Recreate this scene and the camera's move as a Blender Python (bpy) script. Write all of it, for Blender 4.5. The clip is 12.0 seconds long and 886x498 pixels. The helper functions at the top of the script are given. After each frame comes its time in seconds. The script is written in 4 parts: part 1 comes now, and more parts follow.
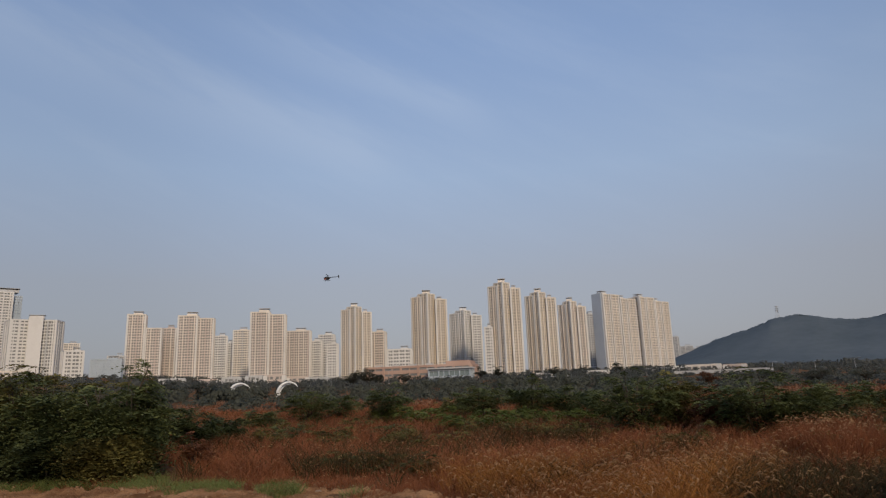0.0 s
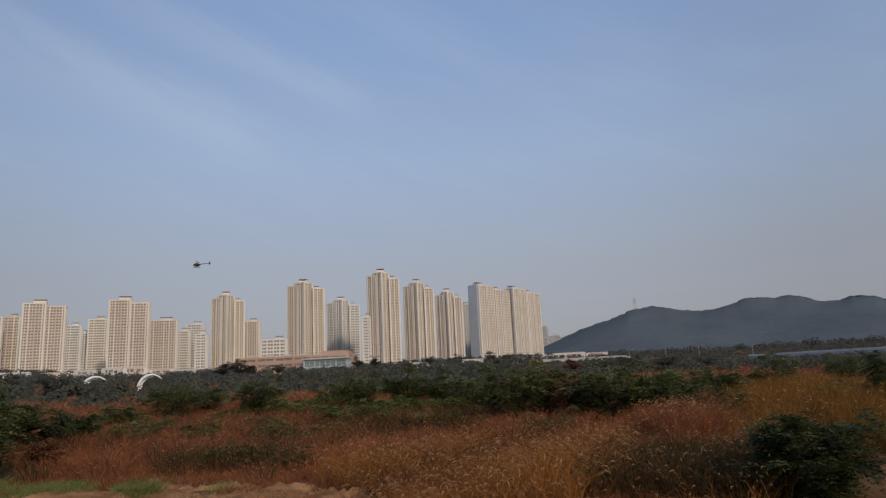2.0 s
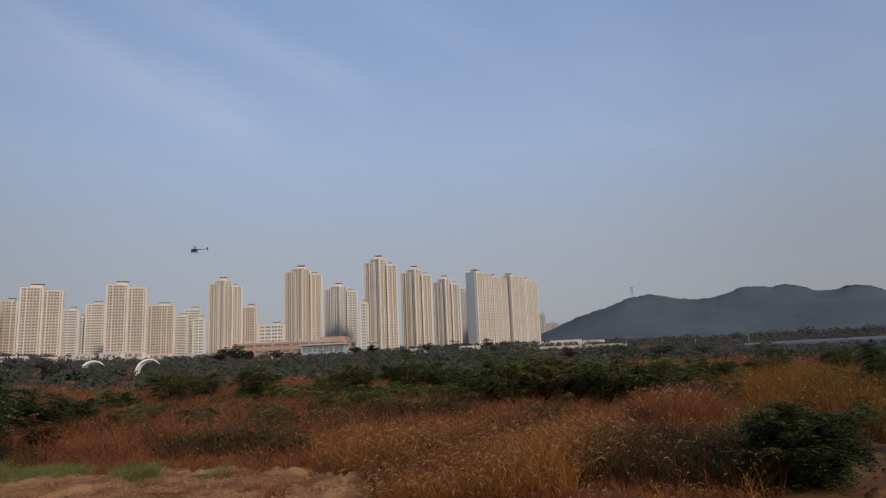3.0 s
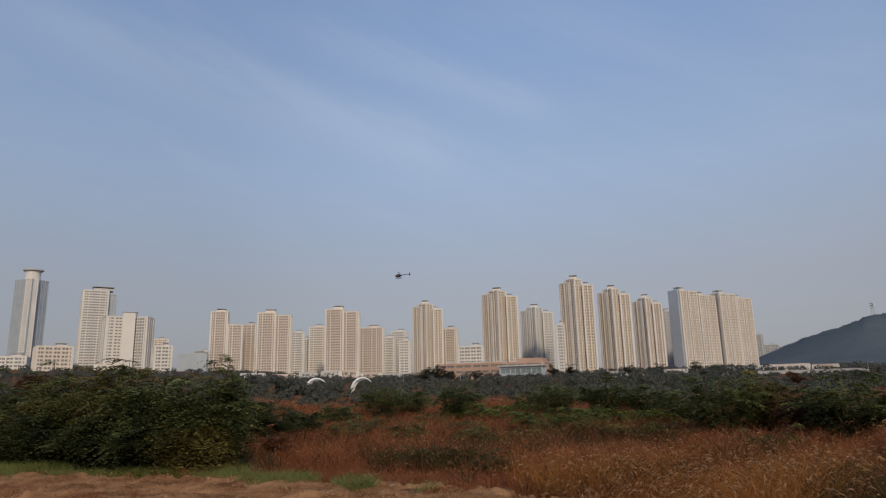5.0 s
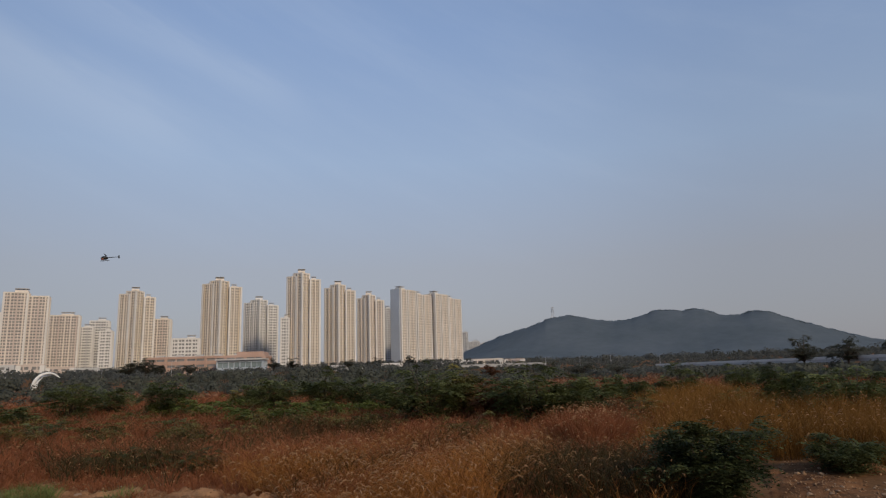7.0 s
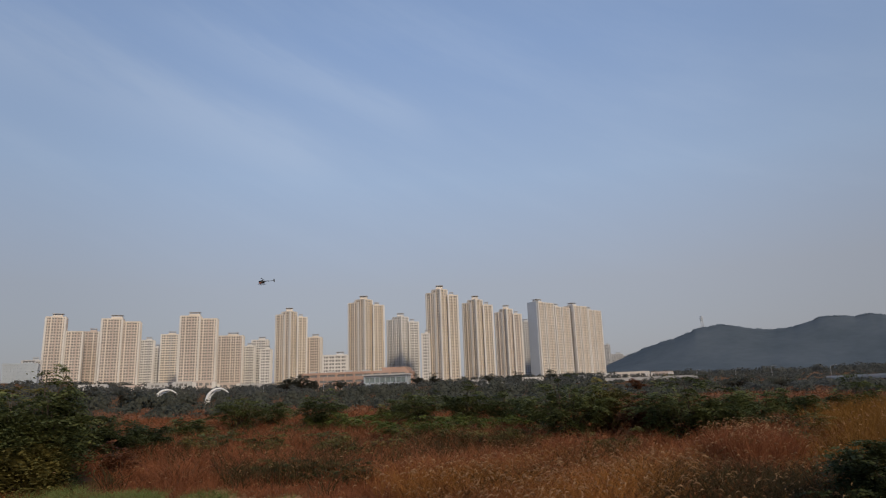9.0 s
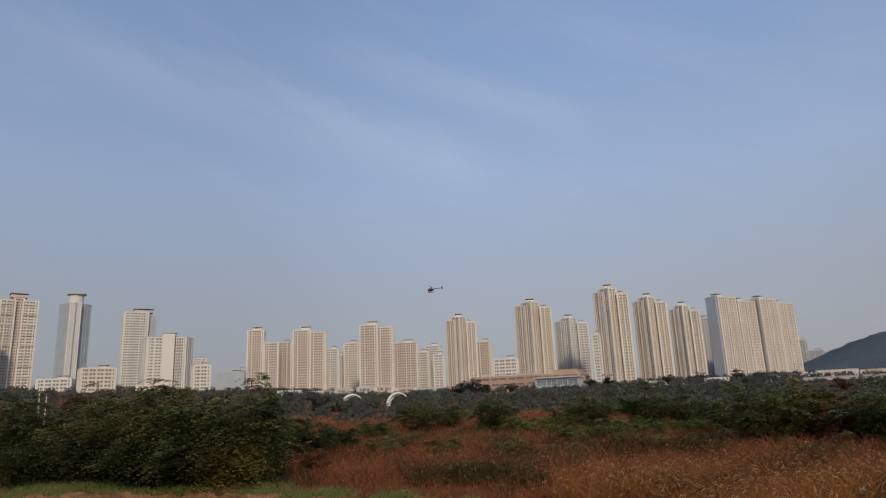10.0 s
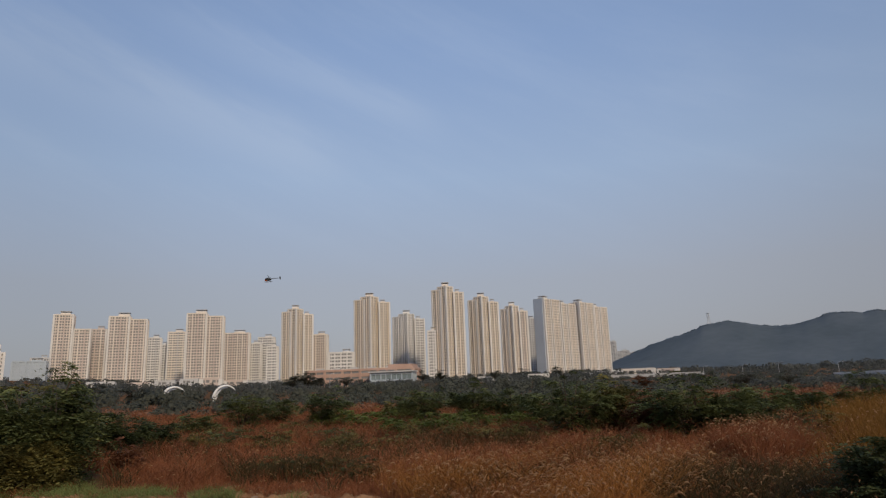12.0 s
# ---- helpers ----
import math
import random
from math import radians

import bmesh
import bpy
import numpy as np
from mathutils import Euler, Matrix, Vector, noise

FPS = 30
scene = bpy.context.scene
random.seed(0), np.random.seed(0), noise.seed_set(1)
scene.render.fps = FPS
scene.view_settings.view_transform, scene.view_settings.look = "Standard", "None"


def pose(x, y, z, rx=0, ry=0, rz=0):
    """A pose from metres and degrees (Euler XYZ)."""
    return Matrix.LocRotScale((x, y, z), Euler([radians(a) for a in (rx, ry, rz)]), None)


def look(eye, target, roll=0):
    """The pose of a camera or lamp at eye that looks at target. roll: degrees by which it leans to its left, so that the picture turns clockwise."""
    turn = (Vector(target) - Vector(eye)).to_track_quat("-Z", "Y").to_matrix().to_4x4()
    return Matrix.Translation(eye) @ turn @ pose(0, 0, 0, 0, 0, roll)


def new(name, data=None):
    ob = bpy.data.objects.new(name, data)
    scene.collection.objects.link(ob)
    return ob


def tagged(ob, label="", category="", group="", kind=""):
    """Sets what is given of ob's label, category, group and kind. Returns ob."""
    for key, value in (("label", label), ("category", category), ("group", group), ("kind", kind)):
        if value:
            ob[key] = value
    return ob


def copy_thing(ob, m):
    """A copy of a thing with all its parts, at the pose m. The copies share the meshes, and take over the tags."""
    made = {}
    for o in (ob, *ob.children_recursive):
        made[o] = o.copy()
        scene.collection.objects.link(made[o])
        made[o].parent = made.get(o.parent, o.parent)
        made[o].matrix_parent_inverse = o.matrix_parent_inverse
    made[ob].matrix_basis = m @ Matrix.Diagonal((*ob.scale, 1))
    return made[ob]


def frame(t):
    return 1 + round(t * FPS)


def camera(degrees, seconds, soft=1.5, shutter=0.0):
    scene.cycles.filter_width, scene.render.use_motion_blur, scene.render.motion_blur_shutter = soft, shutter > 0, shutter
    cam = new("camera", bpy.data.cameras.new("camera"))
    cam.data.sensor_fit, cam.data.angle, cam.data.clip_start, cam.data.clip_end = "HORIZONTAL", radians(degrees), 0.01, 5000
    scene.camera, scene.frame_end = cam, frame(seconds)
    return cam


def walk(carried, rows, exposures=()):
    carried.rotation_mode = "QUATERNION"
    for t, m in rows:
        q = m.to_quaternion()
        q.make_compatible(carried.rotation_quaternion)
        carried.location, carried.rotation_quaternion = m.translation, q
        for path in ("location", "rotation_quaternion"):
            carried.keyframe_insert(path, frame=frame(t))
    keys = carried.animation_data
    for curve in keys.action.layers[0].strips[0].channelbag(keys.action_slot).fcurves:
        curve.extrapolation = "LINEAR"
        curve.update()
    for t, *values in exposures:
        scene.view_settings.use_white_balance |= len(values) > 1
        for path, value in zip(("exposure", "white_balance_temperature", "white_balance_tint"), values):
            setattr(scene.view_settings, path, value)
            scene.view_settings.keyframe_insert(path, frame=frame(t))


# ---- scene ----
cam = camera(69.5, 12.0, soft=1.25)
EYE = 1.6
# seconds, turn to the left, tilt up, lean, in degrees: a hand-held pan from one spot
ROWS = [
    (0, -0.96, 12.28, -2.10),
    (0.5, -6.75, 11.33, -2.54),
    (1, -9.35, 10.64, -2.68),
    (1.5, -10.61, 10.93, -2.63),
    (2, -11.88, 10.92, -2.86),
    (2.5, -12.03, 10.49, -2.30),
    (3, -12.01, 9.75, -2.51),
    (3.5, -11.34, 9.78, -2.43),
    (3.7, -6.01, 10.55, -2.35),
    (4.1, 0.60, 11.04, -2.16),
    (4.5, 4.75, 11.76, -1.75),
    (4.9, 5.69, 12.23, -1.39),
    (5.3, 2.70, 11.96, -1.35),
    (5.5, 0.00, 11.56, -1.61),
    (6, -6.10, 10.62, -2.26),
    (6.5, -13.93, 10.45, -2.09),
    (6.7, -16.12, 10.63, -1.93),
    (7.1, -19.70, 11.16, -1.89),
    (7.5, -22.24, 11.91, -1.97),
    (7.9, -22.18, 12.61, -2.07),
    (8.3, -17.97, 12.98, -2.13),
    (8.5, -14.18, 12.96, -2.13),
    (9, -6.58, 12.65, -2.07),
    (9.5, 1.28, 12.58, -2.35),
    (10, 8.29, 13.49, -2.49),
    (10.5, 9.72, 13.48, -2.30),
    (11, 7.56, 13.05, -2.14),
    (11.5, 1.35, 12.65, -2.31),
    (12, -6.06, 12.40, -2.12),
]


def held(turn, tilt, lean):
    return pose(0, 0, EYE, 90 + tilt, 0, turn) @ pose(0, 0, 0, 0, 0, lean)


walk(cam, [(t, held(turn, tilt, lean)) for t, turn, tilt, lean in ROWS])

# ---- light ----
SUN_EL, SUN_X, SUN_Y = 30.0, 0.36, -0.933      # low hazy sun behind the camera, to its right
world = bpy.data.worlds.new("world")
scene.world = world
world.use_nodes = True
wn, wl = world.node_tree.nodes, world.node_tree.links
wn.clear()
sky = wn.new("ShaderNodeTexSky")
sky.sky_type, sky.sun_disc = "NISHITA", False
sky.sun_elevation, sky.sun_rotation = radians(SUN_EL), math.atan2(SUN_X, SUN_Y)
sky.air_density, sky.dust_density, sky.ozone_density, sky.altitude = 1.0, 2.0, 1.5, 30
wout, wbg = wn.new("ShaderNodeOutputWorld"), wn.new("ShaderNodeBackground")
wbg.inputs["Strength"].default_value = 0.1
coord, sep = wn.new("ShaderNodeTexCoord"), wn.new("ShaderNodeSeparateXYZ")
wl.new(coord.outputs["Generated"], sep.inputs[0])
# pale haze that thins out with height, all the way round
haze = wn.new("ShaderNodeMapRange")
haze.interpolation_type = "SMOOTHSTEP"
haze.inputs["From Min"].default_value, haze.inputs["From Max"].default_value = 0.0, 1.0
haze.inputs["To Min"].default_value, haze.inputs["To Max"].default_value = 0.85, 0.45
wl.new(sep.outputs["Z"], haze.inputs["Value"])
ramp = wn.new("ShaderNodeValToRGB")
stops = ramp.color_ramp.elements
stops[0].position, stops[0].color = 0.0, (0.315, 0.312, 0.34, 1)
stops[1].position, stops[1].color = 0.7, (0.27, 0.40, 0.68, 1)
for where, colour in ((0.16, (0.34, 0.355, 0.41, 1)), (0.32, (0.34, 0.435, 0.60, 1)), (0.5, (0.29, 0.41, 0.66, 1))):
    e = stops.new(where)
    e.color = colour
wl.new(sep.outputs["Z"], ramp.inputs[0])
lift = wn.new("ShaderNodeMix")
lift.data_type, lift.blend_type = "RGBA", "MULTIPLY"
lift.inputs[0].default_value = 1.0
lift.inputs[7].default_value = (10, 10, 10, 1)
wl.new(ramp.outputs[0], lift.inputs[6])
mixh = wn.new("ShaderNodeMix")
mixh.data_type = "RGBA"
wl.new(haze.outputs[0], mixh.inputs[0])
wl.new(sky.outputs[0], mixh.inputs[6])
wl.new(lift.outputs[2], mixh.inputs[7])
# wispy cirrus: a faint veil and two long streaks that run down to the right
def math_node(op, a, c=None, d=None):
    n = wn.new("ShaderNodeMath")
    n.operation = op
    for k, v in enumerate((a, c, d)):
        if v is None:
            continue
        if isinstance(v, (int, float)):
            n.inputs[k].default_value = v
        else:
            wl.new(v, n.inputs[k])
    return n.outputs[0]


def span(value, lo, hi, to0=0.0, to1=1.0):
    n = wn.new("ShaderNodeMapRange")
    n.interpolation_type = "SMOOTHSTEP"
    n.inputs["From Min"].default_value, n.inputs["From Max"].default_value = lo, hi
    n.inputs["To Min"].default_value, n.inputs["To Max"].default_value = to0, to1
    wl.new(value, n.inputs["Value"])
    return n.outputs[0]


cmap = wn.new("ShaderNodeMapping")
cmap.vector_type = "TEXTURE"
cmap.inputs["Rotation"].default_value = (0, radians(23), 0)
cmap.inputs["Scale"].default_value = (1.0, 0.6, 0.16)
wl.new(coord.outputs["Generated"], cmap.inputs[0])
cn = wn.new("ShaderNodeTexNoise")
cn.inputs["Scale"].default_value, cn.inputs["Detail"].default_value, cn.inputs["Roughness"].default_value = 2.6, 6, 0.6
wl.new(cmap.outputs[0], cn.inputs["Vector"])
cloud = span(cn.outputs[0], 0.42, 0.8, 0.0, 0.14)
for nrm, x0, x1, power, width in (((-0.375, 0.289, -0.88), -0.75, 0.02, 0.34, 0.075), ((-0.38, 0.398, -0.835), -0.42, 0.16, 0.28, 0.05)):
    dot = wn.new("ShaderNodeVectorMath")
    dot.operation = "DOT_PRODUCT"
    wl.new(coord.outputs["Generated"], dot.inputs[0])
    dot.inputs[1].default_value = nrm
    off = math_node("MULTIPLY_ADD", cn.outputs[0], 0.09, -0.045)
    away = math_node("ABSOLUTE", math_node("ADD", dot.outputs["Value"], off))
    band = span(away, 0.0, width, power, 0.0)
    run = math_node("MULTIPLY", span(sep.outputs["X"], x0, x0 + 0.3), span(sep.outputs["X"], x1 - 0.16, x1, 1.0, 0.0))
    band = math_node("MULTIPLY", math_node("MULTIPLY", band, run), span(cn.outputs[0], 0.25, 0.65, 0.35, 1.0))
    ahead = span(sep.outputs["Y"], 0.0, 0.3)
    cloud = math_node("MAXIMUM", cloud, math_node("MULTIPLY", band, ahead))
cloud = math_node("MULTIPLY", cloud, span(sep.outputs["Z"], 0.12, 0.3))
mixc = wn.new("ShaderNodeMix")
mixc.data_type = "RGBA"
wl.new(cloud, mixc.inputs[0])
wl.new(mixh.outputs[2], mixc.inputs[6])
mixc.inputs[7].default_value = (4.4, 5.2, 6.5, 1)
# bright patch added to the sky, a little right of straight ahead; dimmed elsewhere
patch_dot = wn.new("ShaderNodeVectorMath")
patch_dot.operation = "DOT_PRODUCT"
wl.new(coord.outputs["Generated"], patch_dot.inputs[0])
patch_dot.inputs[1].default_value = (0.14, 0.955, 0.26)
sky_patch = wn.new("ShaderNodeMix")
sky_patch.data_type, sky_patch.blend_type = "RGBA", "MULTIPLY"
sky_patch.inputs[0].default_value = 1.0
wl.new(mixc.outputs[2], sky_patch.inputs[6])
wl.new(span(patch_dot.outputs["Value"], 0.80, 1.0, 0.93, 1.07), sky_patch.inputs[7])
wl.new(sky_patch.outputs[2], wbg.inputs[0])
wl.new(wbg.outputs[0], wout.inputs[0])

sun = new("sun", bpy.data.lights.new("sun", "SUN"))
sun.data.energy, sun.data.angle, sun.data.color = 2.15, radians(6), (1.0, 0.82, 0.60)
sun.matrix_world = look((SUN_X * 50, SUN_Y * 50, 50 * math.tan(radians(SUN_EL))), (0, 0, 0))
scene.view_settings.exposure = 0.0

# ---- materials ----
rng = np.random.default_rng(7)


def mat(name, a, b, rough=0.8, scale=1.0, fine=18.0, bump=0.2, metal=0.0, spec=0.3, island=0.0, obj=0.0, spread=0.28):
    """Two-scale mottled surface from colour a to colour b; island and obj vary it piece by piece."""
    m = bpy.data.materials.new(name)
    m.use_nodes = True
    n, l = m.node_tree.nodes, m.node_tree.links
    p = n["Principled BSDF"]
    p.inputs["Roughness"].default_value, p.inputs["Metallic"].default_value = rough, metal
    p.inputs["Specular IOR Level"].default_value = spec
    tc = n.new("ShaderNodeNewGeometry")
    big, small = n.new("ShaderNodeTexNoise"), n.new("ShaderNodeTexNoise")
    for node, sc, det in ((big, scale, 4), (small, fine, 3)):
        node.inputs["Scale"].default_value, node.inputs["Detail"].default_value = sc, det
        l.new(tc.outputs["Position"], node.inputs["Vector"])
    add = n.new("ShaderNodeMath")
    add.operation = "MULTIPLY_ADD"
    l.new(small.outputs[0], add.inputs[0])
    add.inputs[1].default_value = 0.45
    l.new(big.outputs[0], add.inputs[2])
    last = add
    if island:
        k = n.new("ShaderNodeMath")
        k.operation = "MULTIPLY_ADD"
        l.new(tc.outputs["Random Per Island"], k.inputs[0])
        k.inputs[1].default_value = island
        l.new(last.outputs[0], k.inputs[2])
        last = k
    if obj:
        info, k = n.new("ShaderNodeObjectInfo"), n.new("ShaderNodeMath")
        k.operation = "MULTIPLY_ADD"
        l.new(info.outputs["Random"], k.inputs[0])
        k.inputs[1].default_value = obj
        l.new(last.outputs[0], k.inputs[2])
        last = k
    ramp = n.new("ShaderNodeMapRange")
    mid = 0.725 + island / 2 + obj / 2
    half = spread + island / 2 + obj / 2
    ramp.inputs["From Min"].default_value, ramp.inputs["From Max"].default_value = mid - half, mid + half
    l.new(last.outputs[0], ramp.inputs["Value"])
    mix = n.new("ShaderNodeMix")
    mix.data_type = "RGBA"
    l.new(ramp.outputs[0], mix.inputs[0])
    mix.inputs[6].default_value, mix.inputs[7].default_value = (*a, 1), (*b, 1)
    l.new(mix.outputs[2], p.inputs["Base Color"])
    if bump:
        bp = n.new("ShaderNodeBump")
        bp.inputs["Strength"].default_value = bump
        bp.inputs["Distance"].default_value = 0.3 / fine
        l.new(small.outputs[0], bp.inputs["Height"])
        l.new(bp.outputs[0], p.inputs["Normal"])
    return m


def leafy(name, a, b, gloss=0.08, **kw):
    """A leaf or blade surface that lets some light through."""
    m = mat(name, a, b, rough=0.7, bump=0, spec=gloss, **kw)
    n, l = m.node_tree.nodes, m.node_tree.links
    p, out = n["Principled BSDF"], n["Material Output"]
    tr, ms = n.new("ShaderNodeBsdfTranslucent"), n.new("ShaderNodeMixShader")
    l.new(p.inputs["Base Color"].links[0].from_socket, tr.inputs[0])
    ms.inputs[0].default_value = 0.25
    l.new(p.outputs[0], ms.inputs[1])
    l.new(tr.outputs[0], ms.inputs[2])
    l.new(ms.outputs[0], out.inputs[0])
    return m


M_SOIL = mat("soil", (0.09, 0.045, 0.022), (0.18, 0.10, 0.05), 0.95, 0.6, 14, 0.5, spec=0.03)
M_DIRT = mat("dirt", (0.145, 0.066, 0.029), (0.385, 0.205, 0.098), 0.95, 1.6, 26, 1.0, spec=0.03, spread=0.17)
# reddish soil, its colour taken darker for shade beside the low bush
M_REDSOIL = mat("shaded_red_soil", (0.080, 0.038, 0.019), (0.215, 0.110, 0.053), 0.95, 1.4, 24, 1.0, spec=0.03, spread=0.2)
M_STONE = mat("stone", (0.17, 0.11, 0.07), (0.32, 0.225, 0.145), 0.9, 4, 40, 0.4, obj=0.4)
M_GRIT = mat("dirt_grit", (0.14, 0.072, 0.036), (0.36, 0.23, 0.135), 0.95, 2, 30, 0, spec=0.05, island=0.6)
M_CREAM = mat("cream_paint", (0.62, 0.55, 0.475), (0.72, 0.65, 0.57), 0.75, 0.05, 0.7, 0)
M_OCHRE = mat("ochre_paint", (0.54, 0.45, 0.345), (0.62, 0.525, 0.41), 0.75, 0.05, 0.7, 0)
M_ROSE = mat("rose_paint", (0.50, 0.415, 0.365), (0.58, 0.49, 0.435), 0.75, 0.05, 0.7, 0)
M_WHITE = mat("white_paint", (0.60, 0.575, 0.545), (0.70, 0.675, 0.64), 0.7, 0.05, 0.9, 0)
M_GREY = mat("grey_concrete", (0.42, 0.42, 0.42), (0.54, 0.53, 0.52), 0.85, 0.08, 1.5, 0.1)
# blue-grey puts the slab end wall's shade and haze into its colour
M_GABLESHADE = mat("gable_shade_blue", (0.42, 0.47, 0.53), (0.50, 0.55, 0.61), 0.8, 0.05, 0.8, 0)
M_BRICK = mat("orange_brick", (0.40, 0.265, 0.205), (0.49, 0.34, 0.27), 0.85, 0.1, 2.0, 0.1)
# window colour lightened to stand in for haze over the far panes
M_GLASS = mat("hazed_window_glass", (0.16, 0.16, 0.16), (0.30, 0.295, 0.285), 0.2, 0.35, 1.3, 0, spec=0.5)
M_BLUE = mat("blue_glass", (0.35, 0.40, 0.45), (0.43, 0.48, 0.53), 0.25, 0.1, 1.0, 0, spec=0.5)
M_TEAL = mat("teal_glass", (0.17, 0.22, 0.23), (0.23, 0.28, 0.29), 0.25, 0.1, 1.0, 0, spec=0.5)
M_ROOF = mat("roof_felt", (0.36, 0.35, 0.34), (0.45, 0.44, 0.43), 0.9, 0.1, 2, 0)
M_STEEL = mat("galvanised_steel", (0.42, 0.43, 0.44), (0.55, 0.56, 0.57), 0.5, 1, 9, 0, metal=0.3)
M_SHELL = mat("white_arch_shell", (0.72, 0.72, 0.70), (0.82, 0.82, 0.80), 0.5, 0.4, 4, 0)
M_BARK = mat("bark", (0.05, 0.038, 0.028), (0.11, 0.085, 0.06), 0.95, 3, 60, 0.5)
M_BLACK = mat("black_plastic", (0.012, 0.012, 0.014), (0.025, 0.025, 0.028), 0.5, 8, 60, 0)
M_ORANGE = mat("orange_plastic", (0.30, 0.07, 0.03), (0.40, 0.10, 0.04), 0.45, 8, 60, 0)
M_LEAF = leafy("shrub_leaf", (0.033, 0.048, 0.020), (0.172, 0.187, 0.065), gloss=0.18, scale=1.1, fine=7, island=0.16, spread=0.15)
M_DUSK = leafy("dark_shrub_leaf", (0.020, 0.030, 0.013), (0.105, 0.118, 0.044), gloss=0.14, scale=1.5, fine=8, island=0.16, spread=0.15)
M_OLIVE = leafy("olive_leaf", (0.055, 0.053, 0.020), (0.230, 0.195, 0.062), scale=1.1, fine=7, island=0.16, spread=0.15)
M_VINE = leafy("vine_leaf", (0.065, 0.085, 0.022), (0.165, 0.19, 0.05), scale=0.8, fine=6, island=0.4)
M_RUST = leafy("rust_leaf", (0.10, 0.04, 0.022), (0.20, 0.09, 0.045), scale=0.8, fine=6, island=0.5)
# greyed leaf colours carry the haze over the tree belts
M_FARLEAF = leafy("far_hazed_leaf", (0.082, 0.088, 0.068), (0.148, 0.150, 0.118), gloss=0.03, scale=0.05, fine=0.4, island=0.12)
M_HAZELEAF = leafy("hazed_leaf", (0.095, 0.100, 0.088), (0.150, 0.152, 0.136), gloss=0.03, scale=0.03, fine=0.3, island=0.12)
# the hill's blue-grey is distance haze put into the leaf colour
M_HILL = leafy("hill_hazed_leaf", (0.150, 0.188, 0.216), (0.222, 0.262, 0.294), gloss=0.02, scale=0.012, fine=0.09, island=0.02)
# half translucent, so light and dark on the far leaves even out
for far in (M_HILL, M_FARLEAF, M_HAZELEAF):
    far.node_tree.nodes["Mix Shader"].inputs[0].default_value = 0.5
M_RED = leafy("red_grass", (0.100, 0.036, 0.018), (0.37, 0.142, 0.064), scale=0.42, fine=2.6, island=0.35, spread=0.2)
M_FARRED = leafy("far_red_grass", (0.15, 0.075, 0.045), (0.26, 0.14, 0.085), scale=0.05, fine=0.5, island=0.4)
M_STRAW = leafy("straw_grass", (0.15, 0.055, 0.016), (0.47, 0.210, 0.058), scale=0.45, fine=2, island=0.5, spread=0.18)
M_AMBER = leafy("amber_grass", (0.12, 0.055, 0.015), (0.30, 0.150, 0.038), scale=0.3, fine=2, island=0.5)
M_WEED = leafy("dark_weed", (0.030, 0.024, 0.011), (0.092, 0.066, 0.028), scale=0.5, fine=3, island=0.5)
M_GREEN = leafy("green_grass", (0.078, 0.102, 0.030), (0.215, 0.240, 0.080), scale=0.6, fine=4, island=0.4)
M_HEAD = leafy("seed_head", (0.25, 0.135, 0.065), (0.50, 0.31, 0.16), scale=0.6, fine=5, island=0.5)


# ---- builders ----
def part(name, bm, material, parent=None, label="", kind=""):
    me = bpy.data.meshes.new(name)
    bm.to_mesh(me)
    bm.free()
    me.materials.append(material)
    ob = new(name, me)
    ob.parent = parent
    return tagged(ob, label=label, kind=kind)


def raw(name, verts, faces, material, parent=None, label="", kind="", smooth=False):
    """A mesh from numpy arrays of vertices and equal-sided faces."""
    verts, faces = np.asarray(verts, np.float32), np.asarray(faces, np.int32)
    me = bpy.data.meshes.new(name)
    k = faces.shape[1]
    me.vertices.add(len(verts))
    me.vertices.foreach_set("co", verts.ravel())
    me.loops.add(faces.size)
    me.loops.foreach_set("vertex_index", faces.ravel())
    me.polygons.add(len(faces))
    me.polygons.foreach_set("loop_start", np.arange(0, faces.size, k, dtype=np.int32))
    if smooth:
        me.polygons.foreach_set("use_smooth", np.ones(len(faces), bool))
    me.update(calc_edges=True)
    me.validate()
    me.materials.append(material)
    ob = new(name, me)
    ob.parent = parent
    return tagged(ob, label=label, kind=kind)


def box(bm, x0, x1, y0, y1, z0, z1, turn=None):
    v = [bm.verts.new((x, y, z)) for z in (z0, z1) for x, y in ((x0, y0), (x1, y0), (x1, y1), (x0, y1))]
    for f in ((3, 2, 1, 0), (4, 5, 6, 7), (0, 1, 5, 4), (1, 2, 6, 5), (2, 3, 7, 6), (3, 0, 4, 7)):
        bm.faces.new([v[i] for i in f])
    if turn is not None:
        bmesh.ops.transform(bm, matrix=turn, verts=v)


def tube(bm, pts, radii, sides=6):
    """A tapered round tube along points."""
    rings = []
    for i, p in enumerate(pts):
        p = Vector(p)
        d = (Vector(pts[min(i + 1, len(pts) - 1)]) - Vector(pts[max(i - 1, 0)])).normalized()
        u = d.orthogonal().normalized()
        w = d.cross(u)
        rings.append([bm.verts.new(p + radii[i] * (math.cos(a) * u + math.sin(a) * w)) for a in (2 * math.pi * k / sides for k in range(sides))])
    for r0, r1 in zip(rings, rings[1:]):
        for k in range(sides):
            bm.faces.new((r0[k], r0[(k + 1) % sides], r1[(k + 1) % sides], r1[k]))
    bm.faces.new(rings[0][::-1])
    bm.faces.new(rings[-1])


def at(bearing, dist):
    """Plan place at a bearing, in degrees to the left of straight ahead, and a distance from the camera."""
    a = radians(bearing)
    return -dist * math.sin(a), dist * math.cos(a)


def smooth(a, b, x):
    """Soft step from 0 at a to 1 at b."""
    t = np.clip((x - a) / (b - a), 0, 1)
    return t * t * (3 - 2 * t)


